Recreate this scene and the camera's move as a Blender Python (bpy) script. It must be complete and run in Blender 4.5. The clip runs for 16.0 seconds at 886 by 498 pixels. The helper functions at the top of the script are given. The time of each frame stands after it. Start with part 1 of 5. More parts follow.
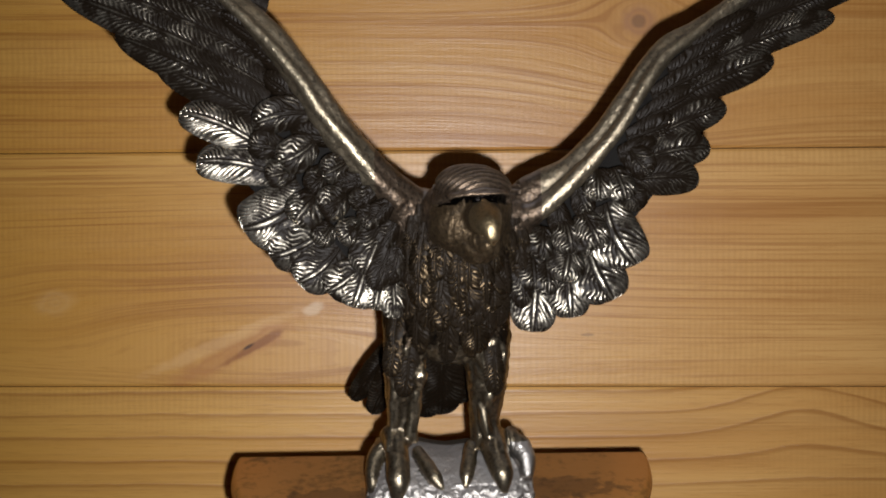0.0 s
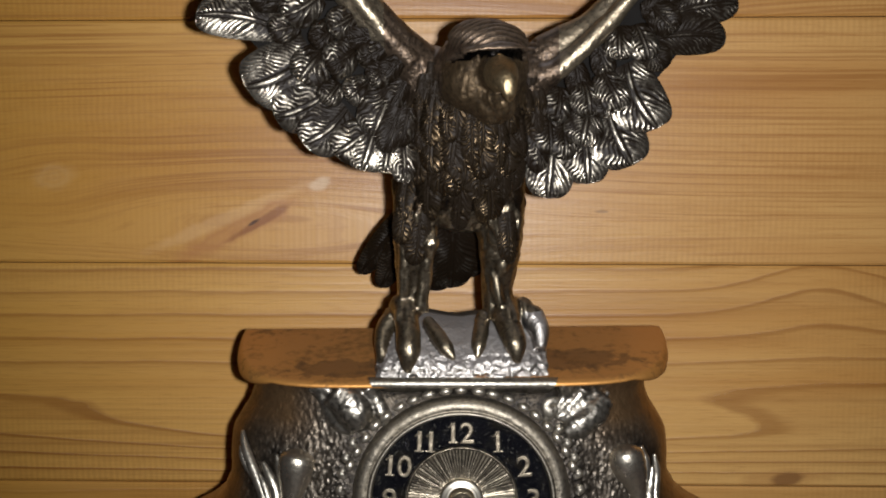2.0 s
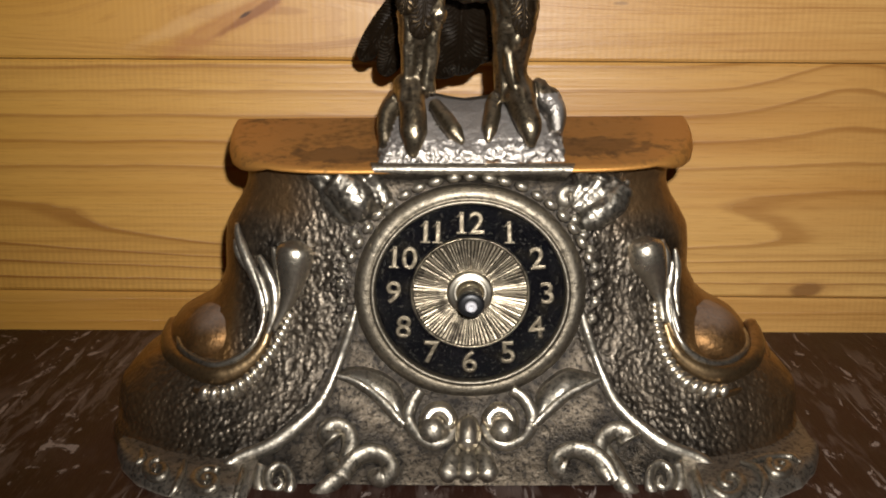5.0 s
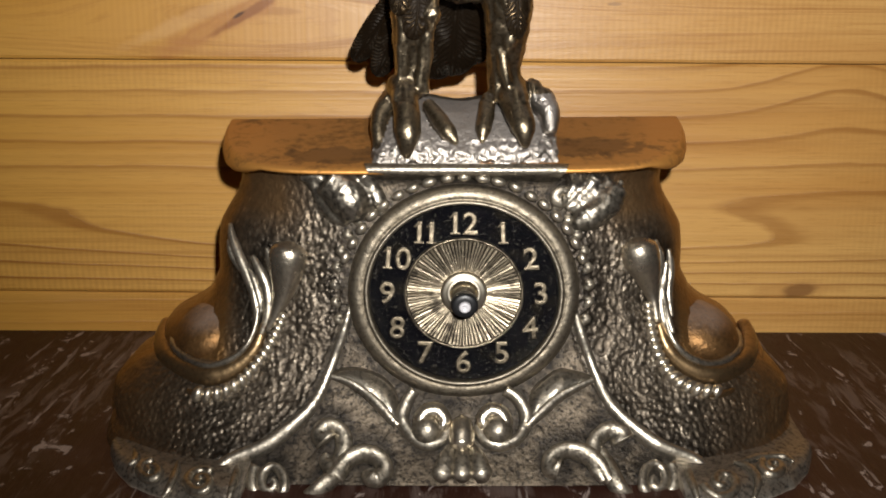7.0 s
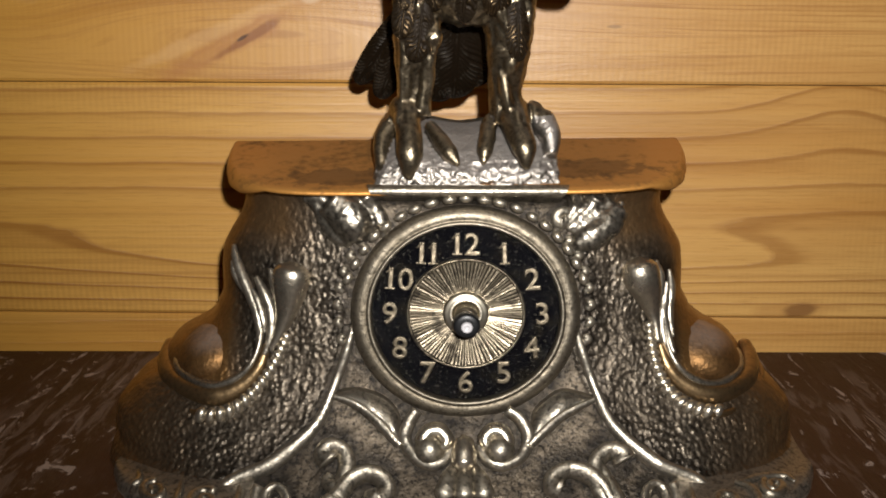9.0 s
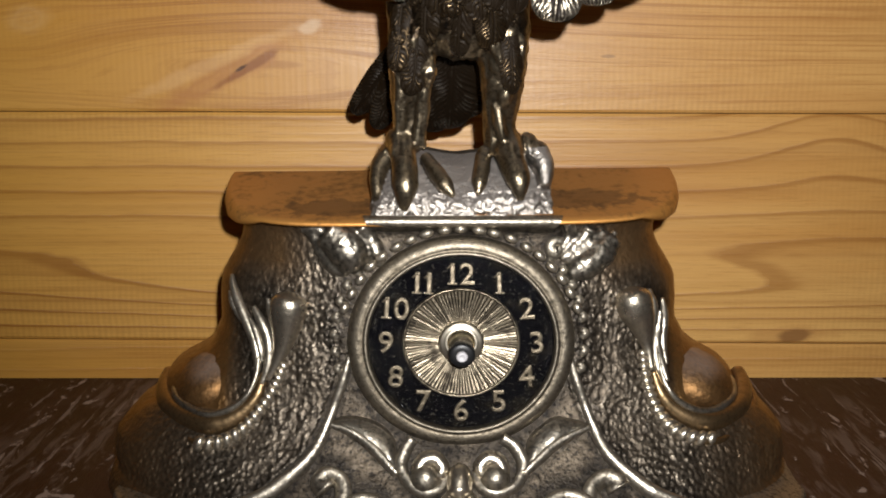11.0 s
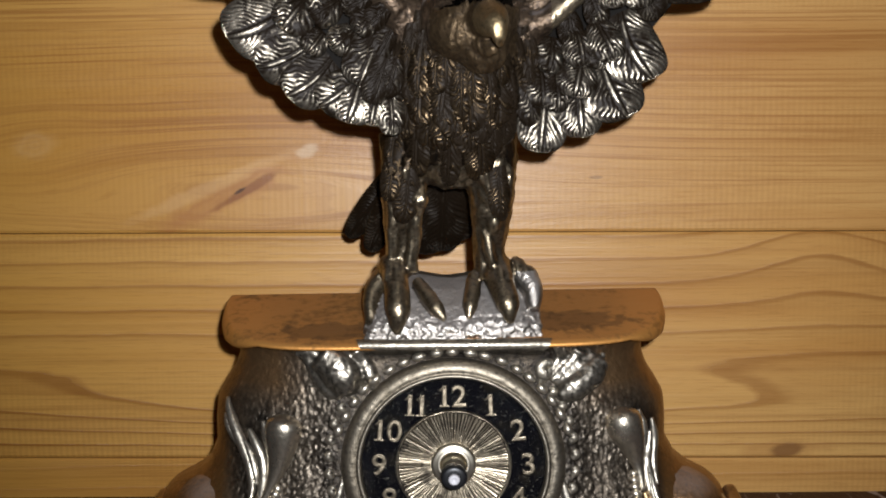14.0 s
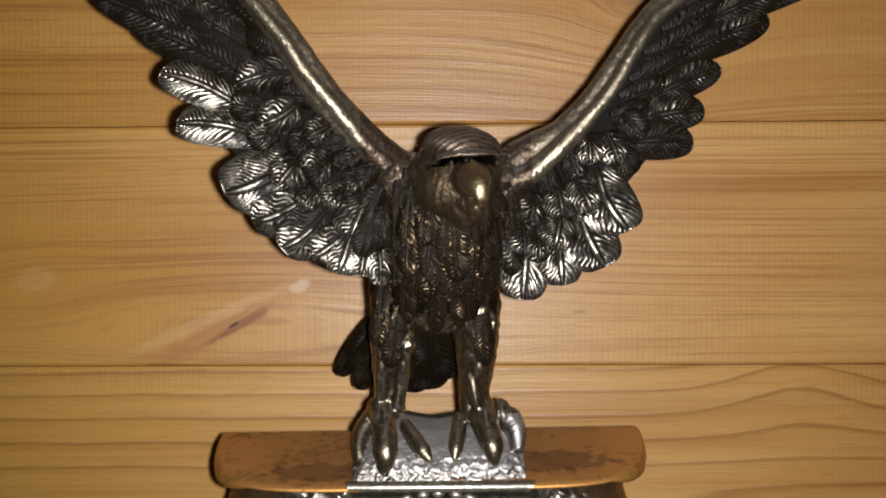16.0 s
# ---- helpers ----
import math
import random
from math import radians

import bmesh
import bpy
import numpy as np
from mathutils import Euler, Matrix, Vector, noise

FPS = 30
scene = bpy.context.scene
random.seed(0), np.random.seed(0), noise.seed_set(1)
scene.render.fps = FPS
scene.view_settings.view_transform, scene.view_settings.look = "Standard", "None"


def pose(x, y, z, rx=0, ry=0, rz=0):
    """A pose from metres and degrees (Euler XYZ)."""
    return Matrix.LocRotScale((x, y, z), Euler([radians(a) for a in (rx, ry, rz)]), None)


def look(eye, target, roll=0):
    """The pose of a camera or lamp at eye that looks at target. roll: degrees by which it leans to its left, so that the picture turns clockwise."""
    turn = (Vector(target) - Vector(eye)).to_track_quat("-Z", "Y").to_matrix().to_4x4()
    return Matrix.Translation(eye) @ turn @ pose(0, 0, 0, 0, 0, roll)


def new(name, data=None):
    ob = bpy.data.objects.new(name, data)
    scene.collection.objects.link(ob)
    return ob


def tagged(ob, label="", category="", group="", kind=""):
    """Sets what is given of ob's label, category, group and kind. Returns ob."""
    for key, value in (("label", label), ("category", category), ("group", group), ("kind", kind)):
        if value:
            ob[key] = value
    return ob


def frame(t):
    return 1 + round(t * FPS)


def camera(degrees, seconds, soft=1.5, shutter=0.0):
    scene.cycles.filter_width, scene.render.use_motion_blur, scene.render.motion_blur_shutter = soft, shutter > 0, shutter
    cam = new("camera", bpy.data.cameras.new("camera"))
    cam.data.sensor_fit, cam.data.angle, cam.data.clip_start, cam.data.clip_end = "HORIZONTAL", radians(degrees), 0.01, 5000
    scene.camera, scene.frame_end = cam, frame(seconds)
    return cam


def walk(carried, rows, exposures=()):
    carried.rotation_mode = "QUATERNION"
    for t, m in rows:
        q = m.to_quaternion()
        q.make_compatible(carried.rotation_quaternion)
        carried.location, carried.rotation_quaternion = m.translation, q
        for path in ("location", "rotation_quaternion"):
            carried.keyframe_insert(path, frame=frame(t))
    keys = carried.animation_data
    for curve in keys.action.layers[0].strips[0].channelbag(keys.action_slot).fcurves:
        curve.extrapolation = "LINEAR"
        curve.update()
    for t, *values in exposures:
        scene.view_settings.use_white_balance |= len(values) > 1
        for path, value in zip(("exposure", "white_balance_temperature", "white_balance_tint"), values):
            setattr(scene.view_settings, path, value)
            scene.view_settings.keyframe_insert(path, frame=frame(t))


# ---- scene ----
cam = camera(46.0, 16.0, soft=2.0)
PATH = [
    (0, (-0.003, -0.625, 0.248), (0.0, 1.375, 0.215), -0.2),
    (0.5, (-0.003, -0.619, 0.242), (-0.002, 1.379, 0.144), -0.2),
    (1, (-0.003, -0.616, 0.238), (-0.009, 1.379, 0.094), -0.2),
    (1.5, (-0.004, -0.611, 0.234), (-0.019, 1.381, 0.056), -0.2),
    (2, (-0.006, -0.608, 0.23), (-0.013, 1.38, 0.014), -0.0),
    (2.5, (-0.006, -0.605, 0.226), (-0.015, 1.379, -0.025), 0.0),
    (3, (-0.008, -0.596, 0.216), (-0.012, 1.382, -0.08), -0.0),
    (3.5, (-0.008, -0.59, 0.208), (-0.022, 1.376, -0.157), -0.1),
    (4, (-0.01, -0.583, 0.199), (-0.017, 1.368, -0.241), -0.0),
    (4.5, (-0.009, -0.579, 0.194), (-0.018, 1.361, -0.292), 0.1),
    (7, (-0.009, -0.579, 0.194), (-0.005, 1.361, -0.291), 0.2),
    (7.5, (-0.009, -0.581, 0.194), (-0.001, 1.361, -0.283), 0.1),
    (8, (-0.009, -0.58, 0.192), (-0.007, 1.365, -0.275), 0.1),
    (8.5, (-0.009, -0.582, 0.194), (-0.01, 1.366, -0.26), 0.0),
    (9, (-0.009, -0.582, 0.195), (-0.009, 1.368, -0.253), 0.1),
    (11.5, (-0.006, -0.587, 0.201), (-0.007, 1.376, -0.183), -0.1),
    (12, (-0.005, -0.588, 0.203), (-0.011, 1.382, -0.139), -0.2),
    (12.5, (-0.006, -0.594, 0.21), (-0.01, 1.386, -0.071), -0.3),
    (13, (-0.006, -0.595, 0.211), (-0.004, 1.392, -0.022), -0.3),
    (13.5, (-0.006, -0.594, 0.21), (0.0, 1.393, -0.013), -0.3),
    (14, (-0.004, -0.596, 0.212), (-0.001, 1.391, -0.01), -0.4),
    (14.5, (-0.004, -0.601, 0.217), (0.003, 1.391, 0.032), -0.4),
    (15, (-0.003, -0.605, 0.222), (0.009, 1.39, 0.08), -0.4),
    (15.5, (-0.002, -0.608, 0.227), (0.016, 1.389, 0.132), -0.4),
    (16, (-0.001, -0.613, 0.232), (0.016, 1.387, 0.204), -0.3),
]
walk(cam, [(t, look(eye, target, roll)) for t, eye, target, roll in PATH],
     exposures=((0, -0.03, 6150, 10), (3.0, -0.01, 6300, 10), (4.5, 0.29, 6750, 10), (9.2, 0.26, 6850, 10), (12.5, 0.15, 6350, 10), (14.5, 0.09, 6150, 10), (16, 0.07, 6150, 10)))

# ---- light: one small white lamp held beside the camera, an added fill overhead, and a dim room round it ----
world = bpy.data.worlds.new("room_air")
world.use_nodes = True
world.node_tree.nodes["Background"].inputs[0].default_value = (0.9, 0.8, 0.7, 1)
world.node_tree.nodes["Background"].inputs[1].default_value = 0.014
scene.world = world

torch = bpy.data.lights.new("torch", "SPOT")
torch.energy, torch.shadow_soft_size = 12.7, 0.004
torch.spot_size, torch.spot_blend = radians(97), 1.0
torch.color = (0.985, 0.985, 0.985)
torch_ob = new("torch", torch)
torch_ob.matrix_world = look((0.010, -0.606, 0.229), (0.046, 0.0, 0.246))

# unseen lamp added overhead to lift the shadows a little
overhead_fill = bpy.data.lights.new("overhead_fill", "AREA")
overhead_fill.shape, overhead_fill.size, overhead_fill.energy = "DISK", 0.35, 0.9
overhead_fill.color = (1.0, 0.86, 0.68)
fill_ob = new("overhead_fill", overhead_fill)
fill_ob.matrix_world = look((0.25, -1.1, 1.62), (0.1, -0.6, 0))


# ---- node helpers ----
class Mat:
    """A node material with short helpers."""

    def __init__(self, name):
        self.m = bpy.data.materials.new(name)
        self.m.use_nodes = True
        self.t = self.m.node_tree
        self.b = self.t.nodes["Principled BSDF"]

    def node(self, kind, **values):
        n = self.t.nodes.new(kind)
        for key, value in values.items():
            if key in n.inputs:
                n.inputs[key].default_value = value
        return n

    def link(self, a, b):
        self.t.links.new(a, b)

    def coord(self, scale=(1, 1, 1), kind="Object", loc=(0, 0, 0)):
        c = self.node("ShaderNodeTexCoord")
        m = self.node("ShaderNodeMapping")
        m.inputs["Scale"].default_value = scale
        m.inputs["Location"].default_value = loc
        self.link(c.outputs[kind], m.inputs["Vector"])
        return m.outputs[0]

    def noise(self, vec, scale, detail=4.0, rough=0.55, dist=0.0):
        n = self.node("ShaderNodeTexNoise", Scale=scale, Detail=detail, Roughness=rough, Distortion=dist)
        if vec is not None:
            self.link(vec, n.inputs["Vector"])
        return n.outputs["Fac"]

    def math(self, op, a, b=0.0, c=0.0):
        n = self.node("ShaderNodeMath")
        n.operation = op
        for i, v in enumerate((a, b, c)):
            if isinstance(v, (int, float)):
                n.inputs[i].default_value = v
            else:
                self.link(v, n.inputs[i])
        return n.outputs[0]

    def ramp(self, fac, *stops, smooth=True):
        n = self.node("ShaderNodeValToRGB")
        n.color_ramp.interpolation = "EASE" if smooth else "LINEAR"
        e = n.color_ramp.elements
        while len(e) < len(stops):
            e.new(0.5)
        for el, (p, col) in zip(e, stops):
            el.position = p
            el.color = (*col, 1) if isinstance(col, tuple) else (col, col, col, 1)
        self.link(fac, n.inputs[0])
        return n.outputs[0]

    def mix(self, fac, a, b, mode="MIX"):
        n = self.node("ShaderNodeMix")
        n.data_type, n.blend_type = "RGBA", mode
        for sock, v in ((n.inputs[0], fac), (n.inputs[6], a), (n.inputs[7], b)):
            if isinstance(v, (int, float)):
                sock.default_value = v
            elif isinstance(v, tuple):
                sock.default_value = (*v, 1)
            else:
                self.link(v, sock)
        return n.outputs[2]

    def bump(self, height, strength=0.3, dist=0.001, under=None):
        n = self.node("ShaderNodeBump", Strength=strength, Distance=dist)
        self.link(height, n.inputs["Height"])
        if under is not None:
            self.link(under, n.inputs["Normal"])
        return n.outputs[0]

    def done(self, color, rough, metal=0.0, normal=None):
        for key, v in (("Base Color", color), ("Roughness", rough), ("Metallic", metal)):
            if isinstance(v, tuple):
                self.b.inputs[key].default_value = (*v, 1)
            elif isinstance(v, (int, float)):
                self.b.inputs[key].default_value = v
            else:
                self.link(v, self.b.inputs[key])
        if normal is not None:
            self.link(normal, self.b.inputs["Normal"])
        return self.m


def cast_metal(name, bright, dark, rough=0.3, pits=0.5, dust=0.0, pit_scale=700.0, cover=(0.30, 0.62), floor=0.06, cells=0.0, body=1.0, speck=0.0, other=None, crease_dark=0.0, dark_patches=(), lay=0.55):
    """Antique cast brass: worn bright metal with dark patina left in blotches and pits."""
    k = Mat(name)
    v = k.coord()
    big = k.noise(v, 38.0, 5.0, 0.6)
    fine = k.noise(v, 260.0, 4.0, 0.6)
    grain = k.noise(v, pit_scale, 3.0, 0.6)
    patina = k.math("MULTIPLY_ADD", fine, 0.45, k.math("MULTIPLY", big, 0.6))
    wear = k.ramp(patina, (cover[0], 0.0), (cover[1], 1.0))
    # edges worn bright; recess patina and shade are one dark in the colour
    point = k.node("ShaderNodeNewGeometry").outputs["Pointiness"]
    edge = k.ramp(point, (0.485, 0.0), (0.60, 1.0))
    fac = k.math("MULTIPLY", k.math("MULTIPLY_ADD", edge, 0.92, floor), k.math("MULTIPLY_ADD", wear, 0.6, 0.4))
    finish = None
    if other:
        at = k.node("ShaderNodeAttribute")
        at.attribute_name = "finish"
        finish = at.outputs["Fac"]
        rub = k.mix(finish, bright, other[0])
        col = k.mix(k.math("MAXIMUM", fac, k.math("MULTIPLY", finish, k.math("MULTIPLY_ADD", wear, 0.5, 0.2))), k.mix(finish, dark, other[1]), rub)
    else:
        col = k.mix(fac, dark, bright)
    # the eagle's dark reflection in the slab, painted on as ragged ellipses
    for sx, sy, rx, ry in dark_patches:
        at = k.node("ShaderNodeSeparateXYZ")
        k.link(v, at.inputs[0])
        dx, dy = k.math("DIVIDE", k.math("SUBTRACT", at.outputs[0], sx), rx), k.math("DIVIDE", k.math("SUBTRACT", at.outputs[1], sy), ry)
        r = k.math("ADD", k.math("SQRT", k.math("MULTIPLY_ADD", dx, dx, k.math("MULTIPLY", dy, dy))), k.math("MULTIPLY", k.math("SUBTRACT", k.noise(v, 130.0, 4.0, 0.6), 0.5), 1.6))
        col = k.mix(k.math("MULTIPLY", k.ramp(r, (0.80, 1.0), (1.05, 0.0)), 0.5), col, dark)
    if crease_dark:
        # creases darken by distance: patina and contact shade mixed into the colour
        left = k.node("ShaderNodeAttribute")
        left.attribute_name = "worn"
        crease = k.math("MULTIPLY", k.math("SUBTRACT", 1.0, left.outputs["Fac"]), k.math("MULTIPLY_ADD", fine, 0.8, 0.55))
        col = k.mix(k.math("MULTIPLY", crease, crease_dark), col, (0.010, 0.009, 0.009))
    if speck:
        pit = k.math("MULTIPLY", k.ramp(k.noise(v, 560.0, 4.0, 0.7), (0.50, 0.0), (0.60, 1.0)), k.math("SUBTRACT", 1.0, k.math("MULTIPLY", edge, 0.8)))
        pit = k.math("MULTIPLY", pit, speck) if finish is None else k.math("MULTIPLY", k.math("MULTIPLY", pit, speck), k.math("SUBTRACT", 1.0, finish))
        col = k.mix(pit, col, (0.008, 0.0075, 0.008))
    ro = k.math("MULTIPLY_ADD", k.math("SUBTRACT", 1.0, wear), 0.22, rough)
    ro = k.math("MULTIPLY_ADD", fine, 0.12, k.math("SUBTRACT", ro, 0.05))
    metal = 1.0
    if dust:
        up = k.node("ShaderNodeSeparateXYZ")
        k.link(k.node("ShaderNodeNewGeometry").outputs["Normal"], up.inputs[0])
        lie = k.ramp(k.math("MULTIPLY_ADD", big, 0.5, k.math("MULTIPLY", up.outputs[2], 0.6)), (lay, 0.0), (lay + 0.4, dust))
        col = k.mix(lie, col, (0.50, 0.45, 0.44))
        metal = k.math("SUBTRACT", 1.0, lie)
        ro = k.math("MULTIPLY_ADD", lie, 0.4, ro)
    nor = k.bump(grain, pits * 0.5, 0.0006, k.bump(fine, pits * 0.6, 0.0012))
    if cells:
        m = k.node("ShaderNodeTexVoronoi", Scale=cells)
        m.feature = "SMOOTH_F1"
        k.link(k.coord((1, 1, 0.7)), m.inputs["Vector"])
        hump = k.math("SUBTRACT", 1.0, m.outputs["Distance"])
        # hollows between the bumps are darkened in the colour
        hollow = k.ramp(m.outputs["Distance"], (0.28, 0.0), (0.60, 0.62))
        if finish is not None:
            hollow = k.math("MULTIPLY", hollow, k.math("SUBTRACT", 1.0, finish))
        col = k.mix(hollow, col, tuple(c * 0.35 for c in dark))
        nor = k.bump(hump if finish is None else k.math("MULTIPLY", hump, k.math("SUBTRACT", 1.0, finish)), 0.65, 0.0011, nor)
    metal = body if not dust else k.math("MULTIPLY", metal, body)
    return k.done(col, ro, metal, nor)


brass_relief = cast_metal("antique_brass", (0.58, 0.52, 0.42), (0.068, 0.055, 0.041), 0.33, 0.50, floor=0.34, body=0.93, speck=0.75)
brass_pebble = cast_metal("pebbled_brass", (0.47, 0.41, 0.325), (0.088, 0.066, 0.046), 0.35, 0.8, floor=0.20, cells=520.0, body=0.85, speck=0.7, crease_dark=0.75, other=((0.38, 0.205, 0.075), (0.10, 0.054, 0.021)))
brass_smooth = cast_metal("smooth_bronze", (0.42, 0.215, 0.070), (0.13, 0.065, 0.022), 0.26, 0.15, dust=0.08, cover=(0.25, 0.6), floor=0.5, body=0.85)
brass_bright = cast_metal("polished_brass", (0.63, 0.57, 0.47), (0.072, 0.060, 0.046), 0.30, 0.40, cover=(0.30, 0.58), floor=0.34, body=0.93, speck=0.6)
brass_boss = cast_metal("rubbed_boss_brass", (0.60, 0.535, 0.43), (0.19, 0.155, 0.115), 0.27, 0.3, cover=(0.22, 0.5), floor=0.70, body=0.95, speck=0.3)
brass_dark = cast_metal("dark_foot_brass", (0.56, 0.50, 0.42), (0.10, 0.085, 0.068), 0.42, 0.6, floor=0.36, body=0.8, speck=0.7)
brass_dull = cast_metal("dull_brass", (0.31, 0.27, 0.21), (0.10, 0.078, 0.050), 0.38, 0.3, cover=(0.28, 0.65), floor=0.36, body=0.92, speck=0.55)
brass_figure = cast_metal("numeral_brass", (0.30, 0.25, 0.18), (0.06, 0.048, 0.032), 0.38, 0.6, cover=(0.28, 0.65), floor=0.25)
brass_panel = cast_metal("brown_panel_brass", (0.34, 0.275, 0.20), (0.062, 0.047, 0.034), 0.44, 1.3, pit_scale=900.0, cover=(0.36, 0.62), floor=0.46, body=0.78, speck=0.8, crease_dark=0.8)
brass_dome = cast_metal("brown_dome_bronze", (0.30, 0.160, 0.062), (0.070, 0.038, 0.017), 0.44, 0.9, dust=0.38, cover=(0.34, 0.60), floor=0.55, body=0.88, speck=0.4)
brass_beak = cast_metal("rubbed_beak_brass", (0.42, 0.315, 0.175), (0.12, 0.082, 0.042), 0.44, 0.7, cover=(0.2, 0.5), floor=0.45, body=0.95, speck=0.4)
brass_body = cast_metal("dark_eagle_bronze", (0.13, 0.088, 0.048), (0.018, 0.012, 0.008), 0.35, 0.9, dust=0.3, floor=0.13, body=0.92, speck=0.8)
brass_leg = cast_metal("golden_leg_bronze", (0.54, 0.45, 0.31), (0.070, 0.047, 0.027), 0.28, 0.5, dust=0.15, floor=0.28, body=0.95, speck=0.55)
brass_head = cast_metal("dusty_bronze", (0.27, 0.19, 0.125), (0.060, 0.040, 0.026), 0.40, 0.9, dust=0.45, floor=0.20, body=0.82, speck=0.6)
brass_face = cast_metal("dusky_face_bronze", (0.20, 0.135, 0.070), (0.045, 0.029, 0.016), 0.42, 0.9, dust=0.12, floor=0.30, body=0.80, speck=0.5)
brass_slab = cast_metal("blotched_slab_bronze", (0.54, 0.25, 0.060), (0.055, 0.026, 0.011), 0.42, 0.25, dust=0.05, cover=(0.36, 0.56), floor=0.85, body=0.62, dark_patches=((0.050, -0.004, 0.028, 0.012), (-0.054, -0.012, 0.024, 0.010)))
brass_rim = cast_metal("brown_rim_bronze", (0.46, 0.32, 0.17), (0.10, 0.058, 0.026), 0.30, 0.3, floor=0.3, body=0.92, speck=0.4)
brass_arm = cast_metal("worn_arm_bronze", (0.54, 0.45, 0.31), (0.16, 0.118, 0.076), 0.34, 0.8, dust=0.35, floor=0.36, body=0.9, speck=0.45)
# near-black for the groove under the brow, its shade put into the colour
brow_shade = cast_metal("brow_shade", (0.060, 0.046, 0.032), (0.008, 0.0068, 0.006), 0.42, 1.0, floor=0.05, speck=0.7)
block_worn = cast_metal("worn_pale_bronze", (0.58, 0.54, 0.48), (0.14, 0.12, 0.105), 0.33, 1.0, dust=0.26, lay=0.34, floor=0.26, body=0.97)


def plain(name, col, rough, metal=0.0):
    k = Mat(name)
    n = k.noise(k.coord(), 300.0, 3.0)
    return k.done(k.mix(n, tuple(c * 0.8 for c in col), col), k.math("MULTIPLY_ADD", n, 0.1, rough), metal, k.bump(n, 0.1, 0.0005))


def feather_metal(name="feather_bronze", bright=(0.58, 0.51, 0.405), dark=(0.010, 0.0062, 0.0033), rough=0.26, low=0.22):
    """Cast feathers: black patina left in the grooves, rubbed bright where barbs and tips stand proud."""
    k = Mat(name)
    v = k.coord()
    at = k.node("ShaderNodeAttribute")
    at.attribute_name = "worn"
    big, fine = k.noise(v, 120.0, 4.0, 0.6), k.noise(v, 620.0, 4.0, 0.65)
    rub = k.math("MULTIPLY", at.outputs["Fac"], k.math("MULTIPLY_ADD", k.ramp(big, (0.34, 0.0), (0.62, 1.0)), 1.05 - low, low))
    rub = k.ramp(k.math("MULTIPLY_ADD", k.math("SUBTRACT", fine, 0.5), 0.35, rub), (0.16, 0.0), (0.72, 1.0))
    col = k.mix(rub, dark, bright)
    k.b.inputs["Specular IOR Level"].default_value = 0.16
    return k.done(col, k.math("MULTIPLY_ADD", k.math("SUBTRACT", 1.0, rub), 0.2, rough), k.ramp(rub, (0.0, 0.2), (0.18, 0.97)), k.bump(fine, 0.3, 0.0006))


feather_bronze = feather_metal()
# near-black for the wing webs, shade between feathers put into the colour
web_black = plain("web_black", (0.006, 0.0046, 0.0034), 0.75)
web_black.node_tree.nodes["Principled BSDF"].inputs["Specular IOR Level"].default_value = 0.15
breast_bronze = feather_metal("breast_bronze", (0.145, 0.100, 0.056), (0.014, 0.009, 0.005), 0.32, 0.35)
pressed_brass = feather_metal("pressed_brass", (0.25, 0.21, 0.152), (0.012, 0.009, 0.007), 0.31, 0.32)


def dial_black():
    """Black enamel over rough cast metal, its sparkle painted in as pale metallic specks."""
    k = Mat("black_enamel")
    v = k.coord()
    speck = k.noise(v, 700.0, 4.0, 0.7)
    blot = k.noise(v, 90.0, 4.0, 0.6)
    glint = k.math("MULTIPLY", k.ramp(speck, (0.59, 0.0), (0.66, 1.0)), k.ramp(blot, (0.38, 0.2), (0.62, 1.0)))
    col = k.mix(k.ramp(blot, (0.5, 0.0), (0.75, 1.0)), (0.004, 0.004, 0.006), (0.022, 0.018, 0.012))
    col = k.mix(glint, col, (0.42, 0.38, 0.30))
    return k.done(col, k.math("MULTIPLY_ADD", blot, 0.2, 0.12), glint, k.bump(speck, 1.0, 0.003))


enamel = dial_black()


rubber = plain("black_rubber", (0.008, 0.008, 0.009), 0.35)
white_plastic = plain("white_plastic", (0.62, 0.6, 0.62), 0.4)
steel = plain("pale_steel", (0.62, 0.56, 0.45), 0.28, 1.0)


